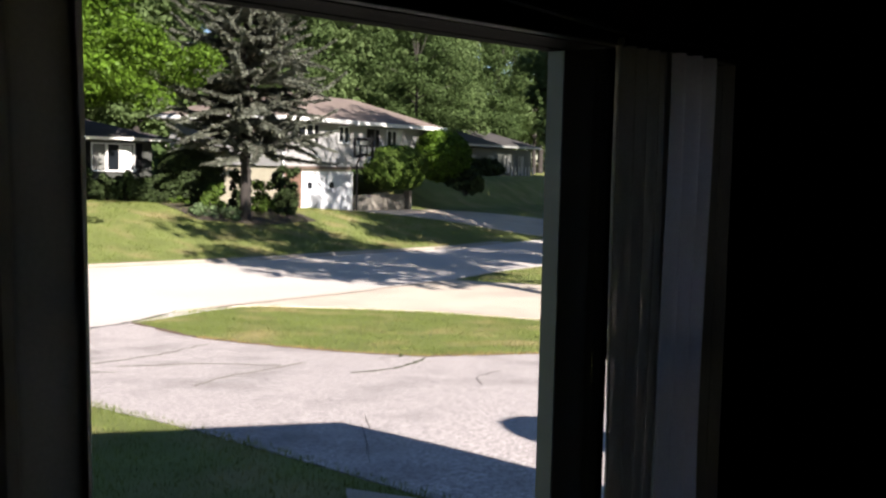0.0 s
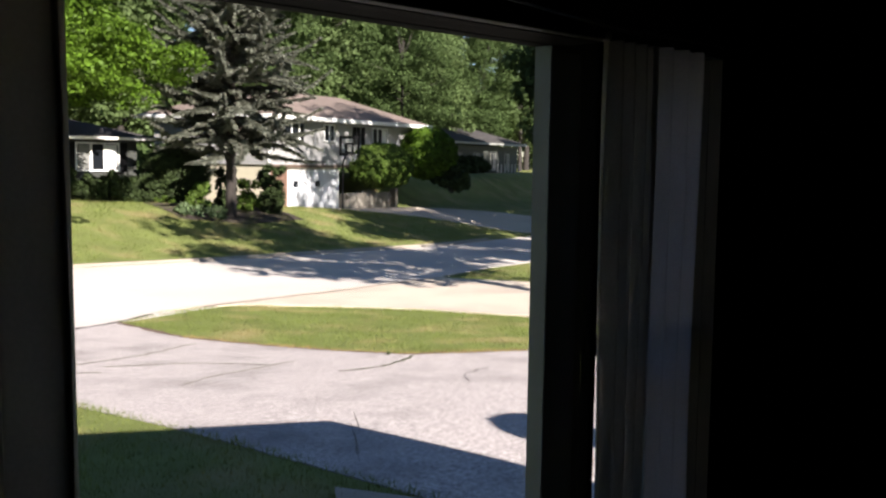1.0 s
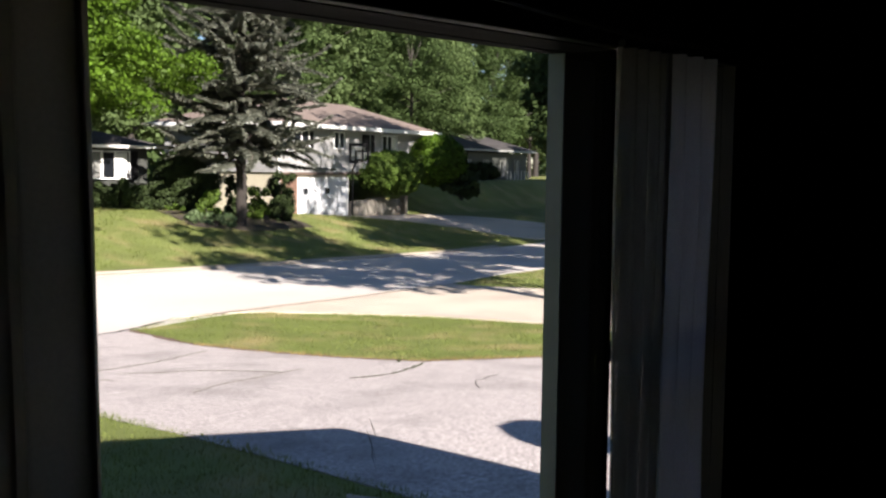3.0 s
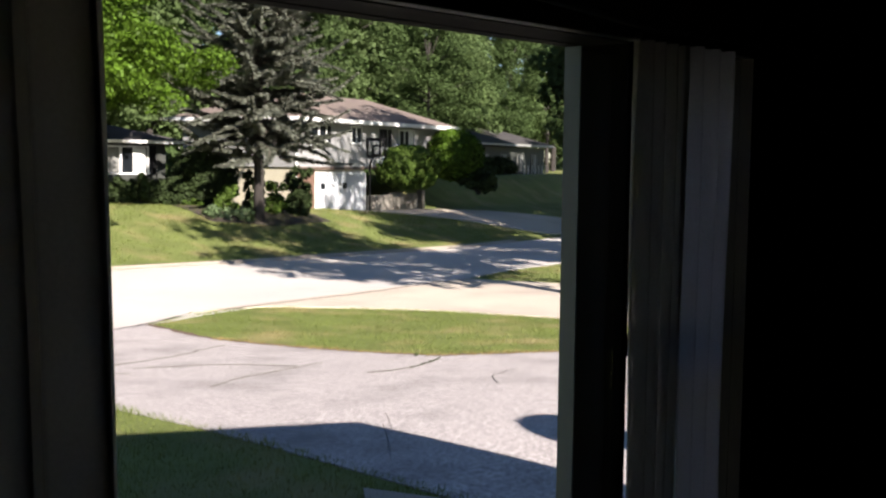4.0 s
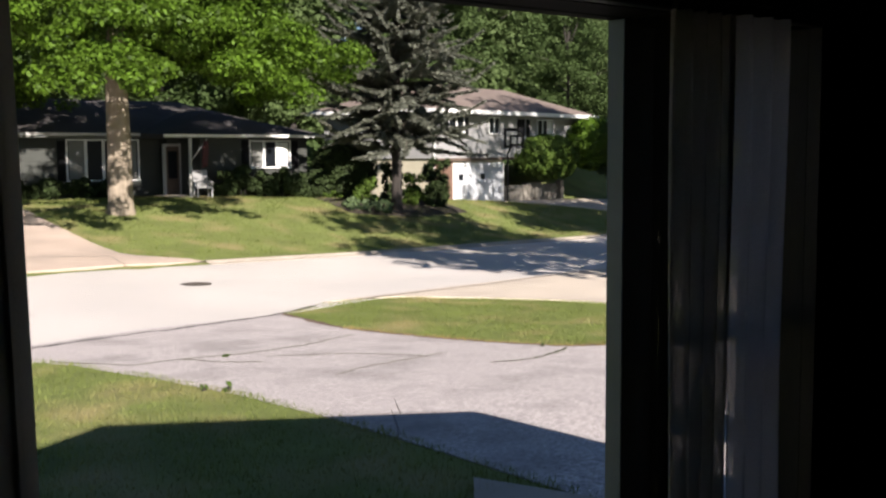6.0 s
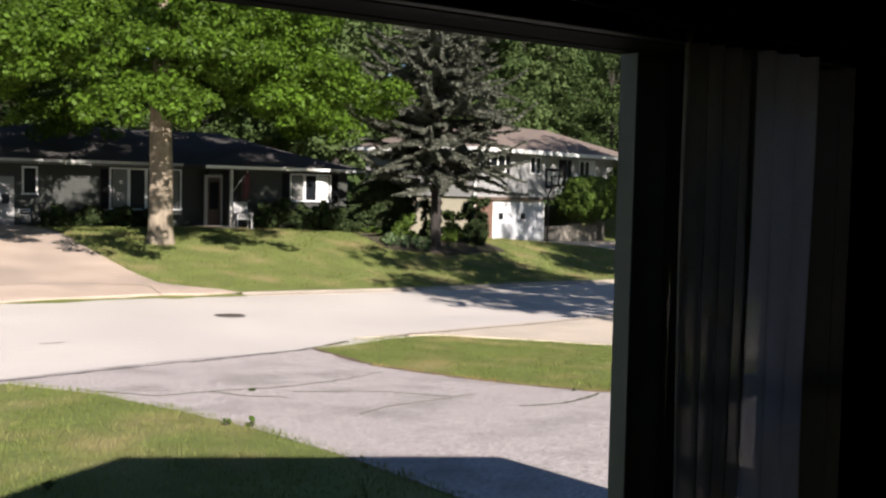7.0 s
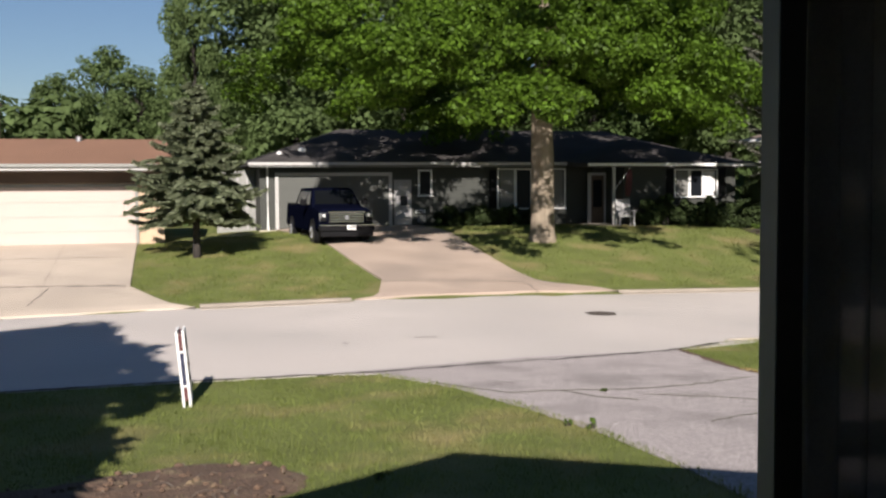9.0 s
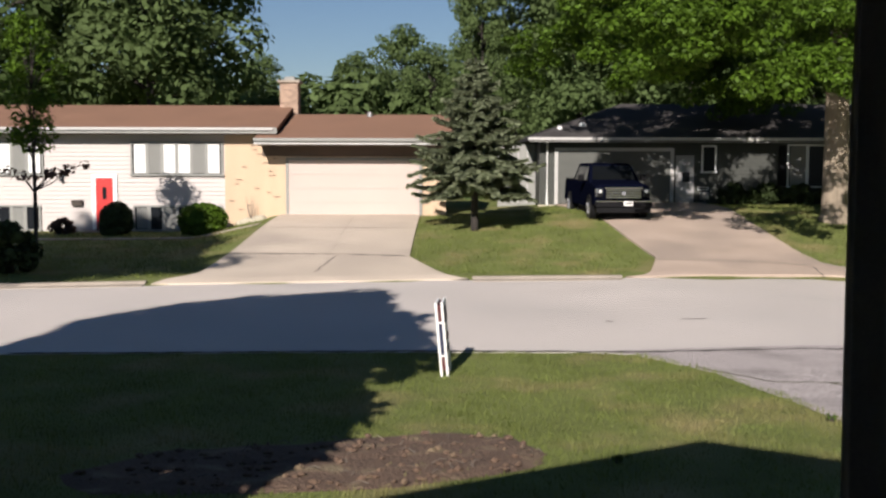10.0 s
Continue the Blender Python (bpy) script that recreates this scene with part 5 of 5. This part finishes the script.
# ---- pickup on the ranch house's drive ----
def pickup():
    t = thing("pickup_truck", "dark blue pickup truck with a chrome grille parked nose out", "pickup truck", on_ground(7.9, 36.7, 0.05), 3.8)

    def p(name, bm, m, parent=t, label="", smooth=False):
        return part(name, bm, m, parent, label, local=True, smooth=smooth)

    def solid(profile, half, top_in=0.0, bev=0.05):
        """A shape drawn from the side (y, z) and given its width, drawn in towards the top."""
        zs = [z for _, z in profile]
        lo, hi = min(zs), max(zs)
        n = len(profile)
        pts = []
        for s in (-1, 1):
            for y, z in profile:
                pts.append((s * (half - top_in * (z - lo) / (hi - lo)), y, z))
        bm = hull(pts, [tuple(range(n)), tuple(range(2 * n - 1, n - 1, -1))] + [(i, i + n, (i + 1) % n + n, (i + 1) % n) for i in range(n)])
        bmesh.ops.recalc_face_normals(bm, faces=bm.faces)
        bmesh.ops.bevel(bm, geom=list(bm.edges), offset=bev, segments=2, affect="EDGES", profile=0.6)
        return bm
    body = p("body", solid([(0.12, 0.52), (0.08, 1.05), (0.2, 1.18), (1.35, 1.30), (3.75, 1.32), (5.85, 1.32), (5.85, 0.55), (5.0, 0.45), (1.6, 0.42)], 0.99, 0.06, 0.06), CAR, smooth=False)
    p("hood", solid([(0.18, 1.14), (0.3, 1.24), (1.5, 1.36), (1.5, 1.2)], 0.84, 0.05, 0.04), CAR, body)
    cab = p("cab", solid([(1.35, 1.28), (2.05, 1.90), (2.5, 1.96), (4.1, 1.94), (4.4, 1.30)], 0.92, 0.20, 0.06), CAR)
    p("windscreen", hull([(-0.78, 1.43, 1.38), (0.78, 1.43, 1.38), (0.67, 2.0, 1.86), (-0.67, 2.0, 1.86)], [(0, 1, 2, 3)]), CARGLASS, cab)
    for s in (-1, 1):
        f = [(0, 1, 2, 3)] if s < 0 else [(3, 2, 1, 0)]
        p("side_window", hull([(s * 0.915, 1.75, 1.36), (s * 0.915, 2.55, 1.36), (s * 0.765, 2.5, 1.84), (s * 0.765, 2.15, 1.84)], f), CARGLASS, cab)
        p("side_window", hull([(s * 0.915, 2.65, 1.36), (s * 0.915, 4.0, 1.36), (s * 0.765, 3.85, 1.84), (s * 0.765, 2.6, 1.84)], f), CARGLASS, cab)
        p("mirror", box(s * 1.12 - 0.11, s * 1.12 + 0.11, 1.72, 1.86, 1.34, 1.56, bevel=0.03), BLACK, cab)
        h = p("headlight", box(s * 0.82 - 0.12, s * 0.82 + 0.12, -0.01, 0.24, 0.80, 1.10, bevel=0.04), LAMPGLASS, body, "bright headlight")
        p("lamp_bulb", box(s * 0.80 - 0.04, s * 0.80 + 0.04, -0.03, -0.012, 0.97, 1.05, bevel=0.005), WHITE, h)
        p("lamp_surround", box(s * 0.82 - 0.10, s * 0.82 + 0.10, -0.024, -0.012, 0.82, 0.94, bevel=0.004), BLACK, h)
        p("fog_lamp", box(s * 0.72 - 0.08, s * 0.72 + 0.08, -0.10, 0.0, 0.52, 0.60, bevel=0.02), LAMPGLASS, body)
        for y in (1.02, 4.7):
            w = p("wheel", tube([(s * 0.76, y, 0.38), (s * 0.80, y, 0.38), (s * 0.96, y, 0.38), (s * 1.0, y, 0.38)], [0.34, 0.385, 0.385, 0.34], 24), RUBBER)
            p("rim", tube([(s * 0.97, y, 0.38), (s * 1.012, y, 0.38)], [0.25, 0.22], 18), CHROME, w)
            for k in range(6):
                a = k * math.pi / 3
                p("spoke", tube([(s * 1.014, y, 0.38), (s * 1.02, y + 0.2 * math.cos(a), 0.38 + 0.2 * math.sin(a))], 0.03, 5), STEEL, w)
            p("wheel_arch", tube([(s * 0.70, y, 0.42), (s * 0.992, y, 0.42)], 0.46, 22), BLACK, body)
    g = p("grille", box(-0.62, 0.62, -0.03, 0.12, 0.74, 1.12, bevel=0.03), BLACK, body)
    for z in (0.80, 0.88, 0.965, 1.05):
        p("grille_bar", box(-0.60, 0.60, -0.065, -0.032, z - 0.02, z + 0.02), CHROME, g, "chrome grille bar")
    p("grille_surround", box(-0.66, 0.66, -0.05, 0.02, 1.10, 1.15, bevel=0.012), CHROME, g)
    p("badge", tube([(0, -0.085, 0.94), (0, -0.066, 0.94)], [0.06, 0.07], 14), STEEL, g, "plain oval badge")
    bp = p("front_bumper", box(-0.98, 0.98, -0.16, 0.12, 0.46, 0.66, bevel=0.05), BLACK, t)
    p("bumper_strip", box(-0.97, 0.97, -0.165, -0.12, 0.655, 0.70, bevel=0.01), CHROME, bp, "chrome strip")
    p("valance", box(-0.94, 0.94, -0.12, 0.3, 0.27, 0.455, bevel=0.04), BLACK, bp)
    pl = p("licence_plate", box(-0.02, 0.30, -0.185, -0.163, 0.52, 0.68), WHITE, bp, "white plate with a dark bar")
    p("plate_bar", box(0.03, 0.25, -0.192, -0.187, 0.57, 0.63), GREYTRIM, pl)
    p("bed_rim", box(-0.93, 0.93, 4.46, 5.84, 1.322, 1.36), BLACK, body)


pickup()


# ---- yard sign, seen nearly edge-on ----
def yard_sign():
    x, y = 1.75, 15.7
    t = thing("yard_sign", "white-framed double-sided yard sign on a wooden stake", "sign", on_ground(x, y), 86)
    t.matrix_basis = pose(*on_ground(x, y), -5.0, 0, 86)

    def p(name, bm, m, parent=t, label=""):
        return part(name, bm, m, parent, label, local=True)
    for s in (-1, 1):
        b = p("board", box(-0.30, 0.30, s * 0.045 - 0.018, s * 0.045 + 0.018, 0.20, 1.10, bevel=0.003), WHITE, t, "white printed board")
        a = s * 0.0635
        lo, hi = (a - 0.0, a + 0.002) if s > 0 else (a - 0.002, a)
        p("print_band", box(-0.27, 0.27, lo, hi, 0.78, 1.02), BLUE, b)
        p("print_band", box(-0.27, 0.27, lo, hi, 0.52, 0.62), REDP, b)
        p("print_band", box(-0.27, 0.27, lo, hi, 0.34, 0.44), BLUE, b)
        p("stake", box(-0.30, -0.25, s * 0.045 - 0.018, s * 0.045 + 0.018, -0.2, 0.22), WHITE, t)
        p("stake", box(0.25, 0.30, s * 0.045 - 0.018, s * 0.045 + 0.018, -0.2, 0.22), WHITE, t)
    for z0, z1, mt in ((0.10, 0.30, REDP), (0.32, 0.78, BLUE), (0.82, 1.06, REDP)):
        p("inner_panel", box(-0.285, 0.285, -0.0262, 0.0262, z0, z1), mt, t, "dark printed panel between the boards")
    for z in (0.31, 0.80):
        p("brace", box(-0.295, -0.25, -0.0255, 0.0255, z - 0.008, z + 0.018), WHITE, t, "small wooden spacer")


yard_sign()


def manhole():
    x, y = 12.15, 24.75
    t = thing("manhole_cover", "round dark iron manhole cover in the street", "manhole cover", on_ground(x, y, 0.012))
    part("ring", tube([(0, 0, -0.02), (0, 0, 0.006)], [0.40, 0.40], 28), IRON, t, local=True)
    part("lid", tube([(0, 0, 0.0), (0, 0, 0.012)], [0.33, 0.33], 28), TAR, t, local=True)
    for k in range(-3, 4):
        w = math.sqrt(0.30 ** 2 - (k * 0.08) ** 2)
        part("rib", box(-w, w, k * 0.08 - 0.015, k * 0.08 + 0.015, 0.012, 0.02), IRON, t, local=True)


manhole()


# ---- porch things of the ranch house ----
def porch_chair():
    t = thing("porch_chair", "white slatted wooden armchair on a porch", "chair", (20.36, 40.9, ground_z(20.36, 40.9) + 0.02), -10)

    def p(name, bm, parent=t):
        return part(name, bm, SIDING_W, parent, local=True)
    for sx in (-0.3, 0.3):
        p("leg", box(sx - 0.03, sx + 0.03, -0.3, -0.24, 0, 0.62))
        p("leg", box(sx - 0.03, sx + 0.03, 0.24, 0.30, 0, 0.45))
        p("armrest", box(sx - 0.06, sx + 0.06, -0.36, 0.32, 0.62, 0.65, bevel=0.008))
    for k in range(5):
        p("seat_slat", box(-0.3, 0.3, -0.3 + k * 0.12, -0.2 + k * 0.12, 0.40 - k * 0.012, 0.425 - k * 0.012))
        x = -0.25 + k * 0.125
        p("back_slat", hull([(x - 0.05, 0.26, 0.38), (x + 0.05, 0.26, 0.38), (x + 0.05, 0.46, 1.12), (x - 0.05, 0.46, 1.12), (x - 0.05, 0.285, 0.38), (x + 0.05, 0.285, 0.38), (x + 0.05, 0.485, 1.12), (x - 0.05, 0.485, 1.12)],
                            [(0, 1, 2, 3), (7, 6, 5, 4), (0, 4, 5, 1), (1, 5, 6, 2), (2, 6, 7, 3), (3, 7, 4, 0)]))
    p("rail", box(-0.31, 0.31, 0.40, 0.44, 0.80, 0.88))


porch_chair()
fl = thing("flag", "furled red flag on a short pole by a porch", "flag", (20.6, 41.5, 2.2))
part("pole", tube([(20.22, 41.62, 3.0), (20.72, 41.2, 3.9)], 0.015, 6), WHITE, fl)
bm = bmesh.new()
prev = None
for k in range(9):
    s = k / 8
    x, y, z = 20.70 - 0.01 * k, 41.22, 3.82 - 1.1 * s
    w = 0.10 + 0.05 * math.sin(3 * s)
    row = [bm.verts.new((x - w, y, z)), bm.verts.new((x - w * 0.3, y - 0.06, z)), bm.verts.new((x + w * 0.3, y + 0.05, z)), bm.verts.new((x + w, y, z))]
    if prev:
        for i in range(3):
            bm.faces.new((prev[i], prev[i + 1], row[i + 1], row[i]))
    prev = row
cl = part("cloth", bm, FLAGRED, fl, smooth=True)
cl.modifiers.new("thickness", "SOLIDIFY").thickness = 0.006

pb = thing("utility_box", "grey meter box on a dark wall", "utility box", (12.6, 44.5, 1.6))
part("box", box(12.4, 12.75, 44.42, 44.56, 1.62, 1.95, bevel=0.02), GREYTRIM, pb)
part("conduit", tube([(12.6, 44.53, 1.62), (12.6, 44.53, 1.3)], 0.02, 6), GREYTRIM, pb)

# unseen dish-shaped disc, added only to throw the rounded shadow on the asphalt
dish = thing("satellite_dish", "unseen round disc on a pole, added to cast a shadow", "satellite dish", on_ground(7.55, 0.2))
part("mast", tube([(7.55, 0.2, 0.2), (7.55, 0.2, 4.05)], 0.035, 8), STEEL, dish)
bm = bmesh.new()
mid = bm.verts.new((7.52, 0.30, 4.08))
rv = [bm.verts.new((7.52 + 0.56 * math.cos(k * math.pi / 12), 0.14, 4.08 + 0.46 * math.sin(k * math.pi / 12))) for k in range(24)]
for k in range(24):
    bm.faces.new((mid, rv[k], rv[(k + 1) % 24]))
ds = part("shadow_disc", bm, GREYTRIM, dish, smooth=True)
ds.modifiers.new("thickness", "SOLIDIFY").thickness = 0.02
part("arm", tube([(7.3, 0.18, 4.42), (7.2, -0.05, 4.58)], 0.06, 6), STEEL, dish)


# ---- soil patch and the grass ----
SOIL = [(-1.9, 9.6), (-1.2, 10.6), (0.2, 11.05), (0.83, 11.25), (1.8, 11.6), (2.45, 11.3), (2.75, 10.6), (2.5, 9.9), (1.3, 9.2), (-0.3, 9.0), (-1.4, 9.0)]


def inside(x, y, poly):
    hit = False
    for (x0, y0), (x1, y1) in zip(poly, poly[1:] + poly[:1]):
        if (y0 > y) != (y1 > y) and x < (x1 - x0) * (y - y0) / (y1 - y0) + x0:
            hit = not hit
    return hit


def soil_patch():
    t = thing("soil_patch", "bare brown soil patch with dead plants in the lawn", "soil", kind="structure")
    bm = bmesh.new()
    cx, cy = 0.5, 10.3
    rings = []
    for j in range(1, 9):
        ring = []
        for k in range(44):
            s = k / 44 * len(SOIL)
            i = int(s)
            a, b = SOIL[i], SOIL[(i + 1) % len(SOIL)]
            px, py = a[0] + (b[0] - a[0]) * (s - i), a[1] + (b[1] - a[1]) * (s - i)
            q = j / 8
            x, y = cx + (px - cx) * q, cy + (py - cy) * q
            d = noise.noise(Vector((x * 2, y * 2, 0)))
            x, y = x + 0.12 * d * q, y + 0.12 * noise.noise(Vector((x * 2, y * 2, 7)))
            ring.append(bm.verts.new((x, y, ground_z(x, y) + (0.03 + 0.035 * noise.noise(Vector((x * 4, y * 4, 3)))) * (1 if j < 8 else 0.1))))
        rings.append(ring)
    c = bm.verts.new((cx, cy, ground_z(cx, cy) + 0.04))
    for k in range(44):
        bm.faces.new((c, rings[0][k], rings[0][(k + 1) % 44]))
        for a, b in zip(rings, rings[1:]):
            bm.faces.new((a[k], b[k], b[(k + 1) % 44], a[(k + 1) % 44]))
    part("soil", bm, DIRT, t, smooth=True)
    rnd = random.Random(12)
    bm = bmesh.new()
    for _ in range(230):
        x, y = rnd.uniform(-1.7, 2.7), rnd.uniform(9.1, 11.5)
        if inside(x, y, SOIL):
            r, z = rnd.uniform(0.012, 0.045), ground_z(x, y) + 0.04
            mb2 = bmesh.new()
            bmesh.ops.create_icosphere(mb2, subdivisions=1, radius=r, matrix=Matrix.Translation((x, y, z)) @ Matrix.Diagonal((rnd.uniform(0.8, 1.6), rnd.uniform(0.8, 1.4), rnd.uniform(0.5, 0.9), 1)))
            me = mesh_of("t", mb2)
            bm.from_mesh(me)
            bpy.data.meshes.remove(me)
    tagged(part("clods", bm, DIRT, t), kind="stuff")
    bm = bmesh.new()
    for _ in range(60):
        x, y = rnd.uniform(-1.7, 2.7), rnd.uniform(9.2, 11.5)
        if inside(x, y, SOIL):
            z, a, l = ground_z(x, y) + 0.05, rnd.uniform(0, 6.28), rnd.uniform(0.05, 0.22)
            tube([(x, y, z), (x + l * 0.5 * math.cos(a), y + l * 0.5 * math.sin(a), z + 0.04), (x + l * math.cos(a), y + l * math.sin(a), z + 0.02)], [0.006, 0.004, 0.002], 3, bm)
    tagged(part("dead_stems", bm, TWIG, t), kind="stuff")


soil_patch()


DRIVE_L = [(3.9, 17.6), (4.9, 17.3), (5.75, 15.8), (6.2, 13.6), (6.4, 11.8), (6.45, 10), (6.4, 8.5), (6.35, 6.8), (6.3, 3.2)]
ISLAND = [(11.2, 18.75), (11.1, 16.4), (11.6, 14.5), (12.0, 13.3), (12.6, 12.1), (13.8, 11.5), (15, 11), (19, 9.5), (19.9, 9.5), (19.2, 14.8), (18.0, 17.1), (16.4, 18.8), (14.8, 20.0), (12.9, 19.9)]
LAWN = [(-14, 3), (-14, 16.7), (-5.4, 17.2), (1.3, 17.5), (3.9, 17.5), *DRIVE_L[1:]]
LAWN_C = [(-4.3 + 5.2, 39.6), (0.8, 31.5), (1.9, 28.6), (6.6, 28.8), (7.8, 31), (7.2, 38), (6.4, 43)]
LAWN_M = [(12.6, 31.2), (15.2, 30.4), (22.2, 31.2), (30, 33), (37.2, 34.4), (42.4, 36.5), (49.0, 39.9), (47.0, 41.8), (41.5, 43.8), (37, 44.3), (26, 40.5), (12.3, 43.5), (11.9, 37)]
LAWN_E = [(24.9, 22.7), (26.3, 20.3), (27.1, 14), (27.6, 9), (40, 9), (40, 26), (32.3, 24.9), (28.7, 24.0)]
LAWN_D = [(-16, 26), (-8.9, 26.6), (-5.0, 28), (-4.8, 33), (-4.6, 39), (-16, 39.5)]


def grass(name, label, poly, density, height, width, seed, skip=None, blade=BLADE):
    rng = np.random.default_rng(seed)
    xs, ys = [p[0] for p in poly], [p[1] for p in poly]
    n = int((max(xs) - min(xs)) * (max(ys) - min(ys)) * density)
    px, py = rng.uniform(min(xs), max(xs), n), rng.uniform(min(ys), max(ys), n)
    hit = np.zeros(n, bool)
    for (x0, y0), (x1, y1) in zip(poly, poly[1:] + poly[:1]):
        if y0 != y1:
            hit ^= ((y0 > py) != (y1 > py)) & (px < (x1 - x0) * (py - y0) / (y1 - y0) + x0)
    if skip:
        out = np.zeros(n, bool)
        for (x0, y0), (x1, y1) in zip(skip, skip[1:] + skip[:1]):
            if y0 != y1:
                out ^= ((y0 > py) != (y1 > py)) & (px < (x1 - x0) * (py - y0) / (y1 - y0) + x0)
        hit &= ~(out & (rng.random(n) < 0.96))
    px, py = px[hit], py[hit]
    pz = np.array([ground_z(a, b) for a, b in zip(px, py)]) - 0.006
    n = len(px)
    h = height * (0.5 + rng.random(n)) * (0.75 + 0.5 * np.sin(px * 1.7 + 1.3 * np.sin(py * 1.1)) ** 2)
    a, l = rng.uniform(0, 6.283, n), rng.uniform(0.1, 0.8, n) * h
    w = width * (0.7 + 0.6 * rng.random(n))
    cx, cy = np.cos(a), np.sin(a)
    v = np.stack([np.stack([px - cy * w, py + cx * w, pz], 1), np.stack([px + cy * w, py - cx * w, pz], 1), np.stack([px + cx * l, py + cy * l, pz + h], 1)], 1).reshape(-1, 3)
    ob = part(name, quad_mesh(name, v, np.arange(3 * n).reshape(n, 3)), blade)
    tagged(ob, label, "grass", kind="stuff")


grass("grass", "mown green grass blades of the near lawn", LAWN, 620, 0.05, 0.006, 1, SOIL)
grass("grass", "sunlit mown grass between two driveways", ISLAND, 800, 0.05, 0.006, 2)
grass("grass", "dry straw-coloured blades along the asphalt", [(x - 0.10, y - 0.10) for x, y in ISLAND[1:8]] + [(x + 0.16, y + 0.2) for x, y in ISLAND[7:0:-1]], 900, 0.05, 0.006, 12, None, STRAW)
grass("grass", "uneven grass leaning over the edge of the drive", [(x - 0.06, y) for x, y in DRIVE_L[1:]] + [(x + 0.12, y) for x, y in DRIVE_L[:0:-1]], 700, 0.06, 0.006, 13)
grass("grass", "mown grass on a lawn with a spruce", LAWN_C, 150, 0.07, 0.014, 3)
grass("grass", "yellowish mown grass before the ranch house", LAWN_M, 110, 0.07, 0.015, 4)
grass("grass", "sunlit grass at the next driveway", LAWN_E, 110, 0.07, 0.014, 5)
grass("grass", "shaded grass before the split-level house", LAWN_D, 110, 0.07, 0.015, 6)
edge = thing("lawn_edge", "dry straw-brown fringe of grass along the asphalt", "grass", kind="structure")
seam("fringe", ISLAND[:7], 0.20, DIRT, 0.017, 31, "", edge)

for k, (x, y, hh) in enumerate(((6.42, 11.95, 0.32), (6.25, 12.3, 0.2), (7.75, 14.6, 0.14), (12.3, 12.3, 0.15), (3.4, 10.2, 0.2))):
    shrub("weed", "small weed at the edge of the drive", on_ground(x, y), 0.07, 0.06, hh * 0.5, LEAF_B, 120 + k, 8, 260, 0.012, "weeds", category="plant")

# far wood that closes the view between the trees
rb = random.Random(5)
cl = [(x + rb.uniform(-2, 2), (96 if x < 20 else 88 + 0.16 * x) + rb.uniform(-3, 3), rb.uniform(0.5, 9.8) + (0 if x < 20 else rb.uniform(0, 5)), rb.uniform(2, 3.4), rb.uniform(2, 3.4), rb.uniform(1.6, 2.8)) for x in np.arange(-60, 175, 0.45)]
tagged(part("far_wood", leaves("far_wood", cl, 26, 0.5, 9), LEAF_W), "dense green wood closing the distance", "wood", kind="stuff")
cl = [(x + rb.uniform(-1, 1), 57 + 0.25 * max(0, x - 40) + rb.uniform(-1.5, 1.5), rb.uniform(0.6, 3.4), rb.uniform(1.2, 2.0), rb.uniform(1.2, 2.0), rb.uniform(1.0, 1.8)) for x in np.arange(3, 70, 0.5)]
tagged(part("undergrowth", leaves("undergrowth", cl, 45, 0.28, 10), LEAF_D), "dark undergrowth at the edge of the wood", "wood", kind="stuff")
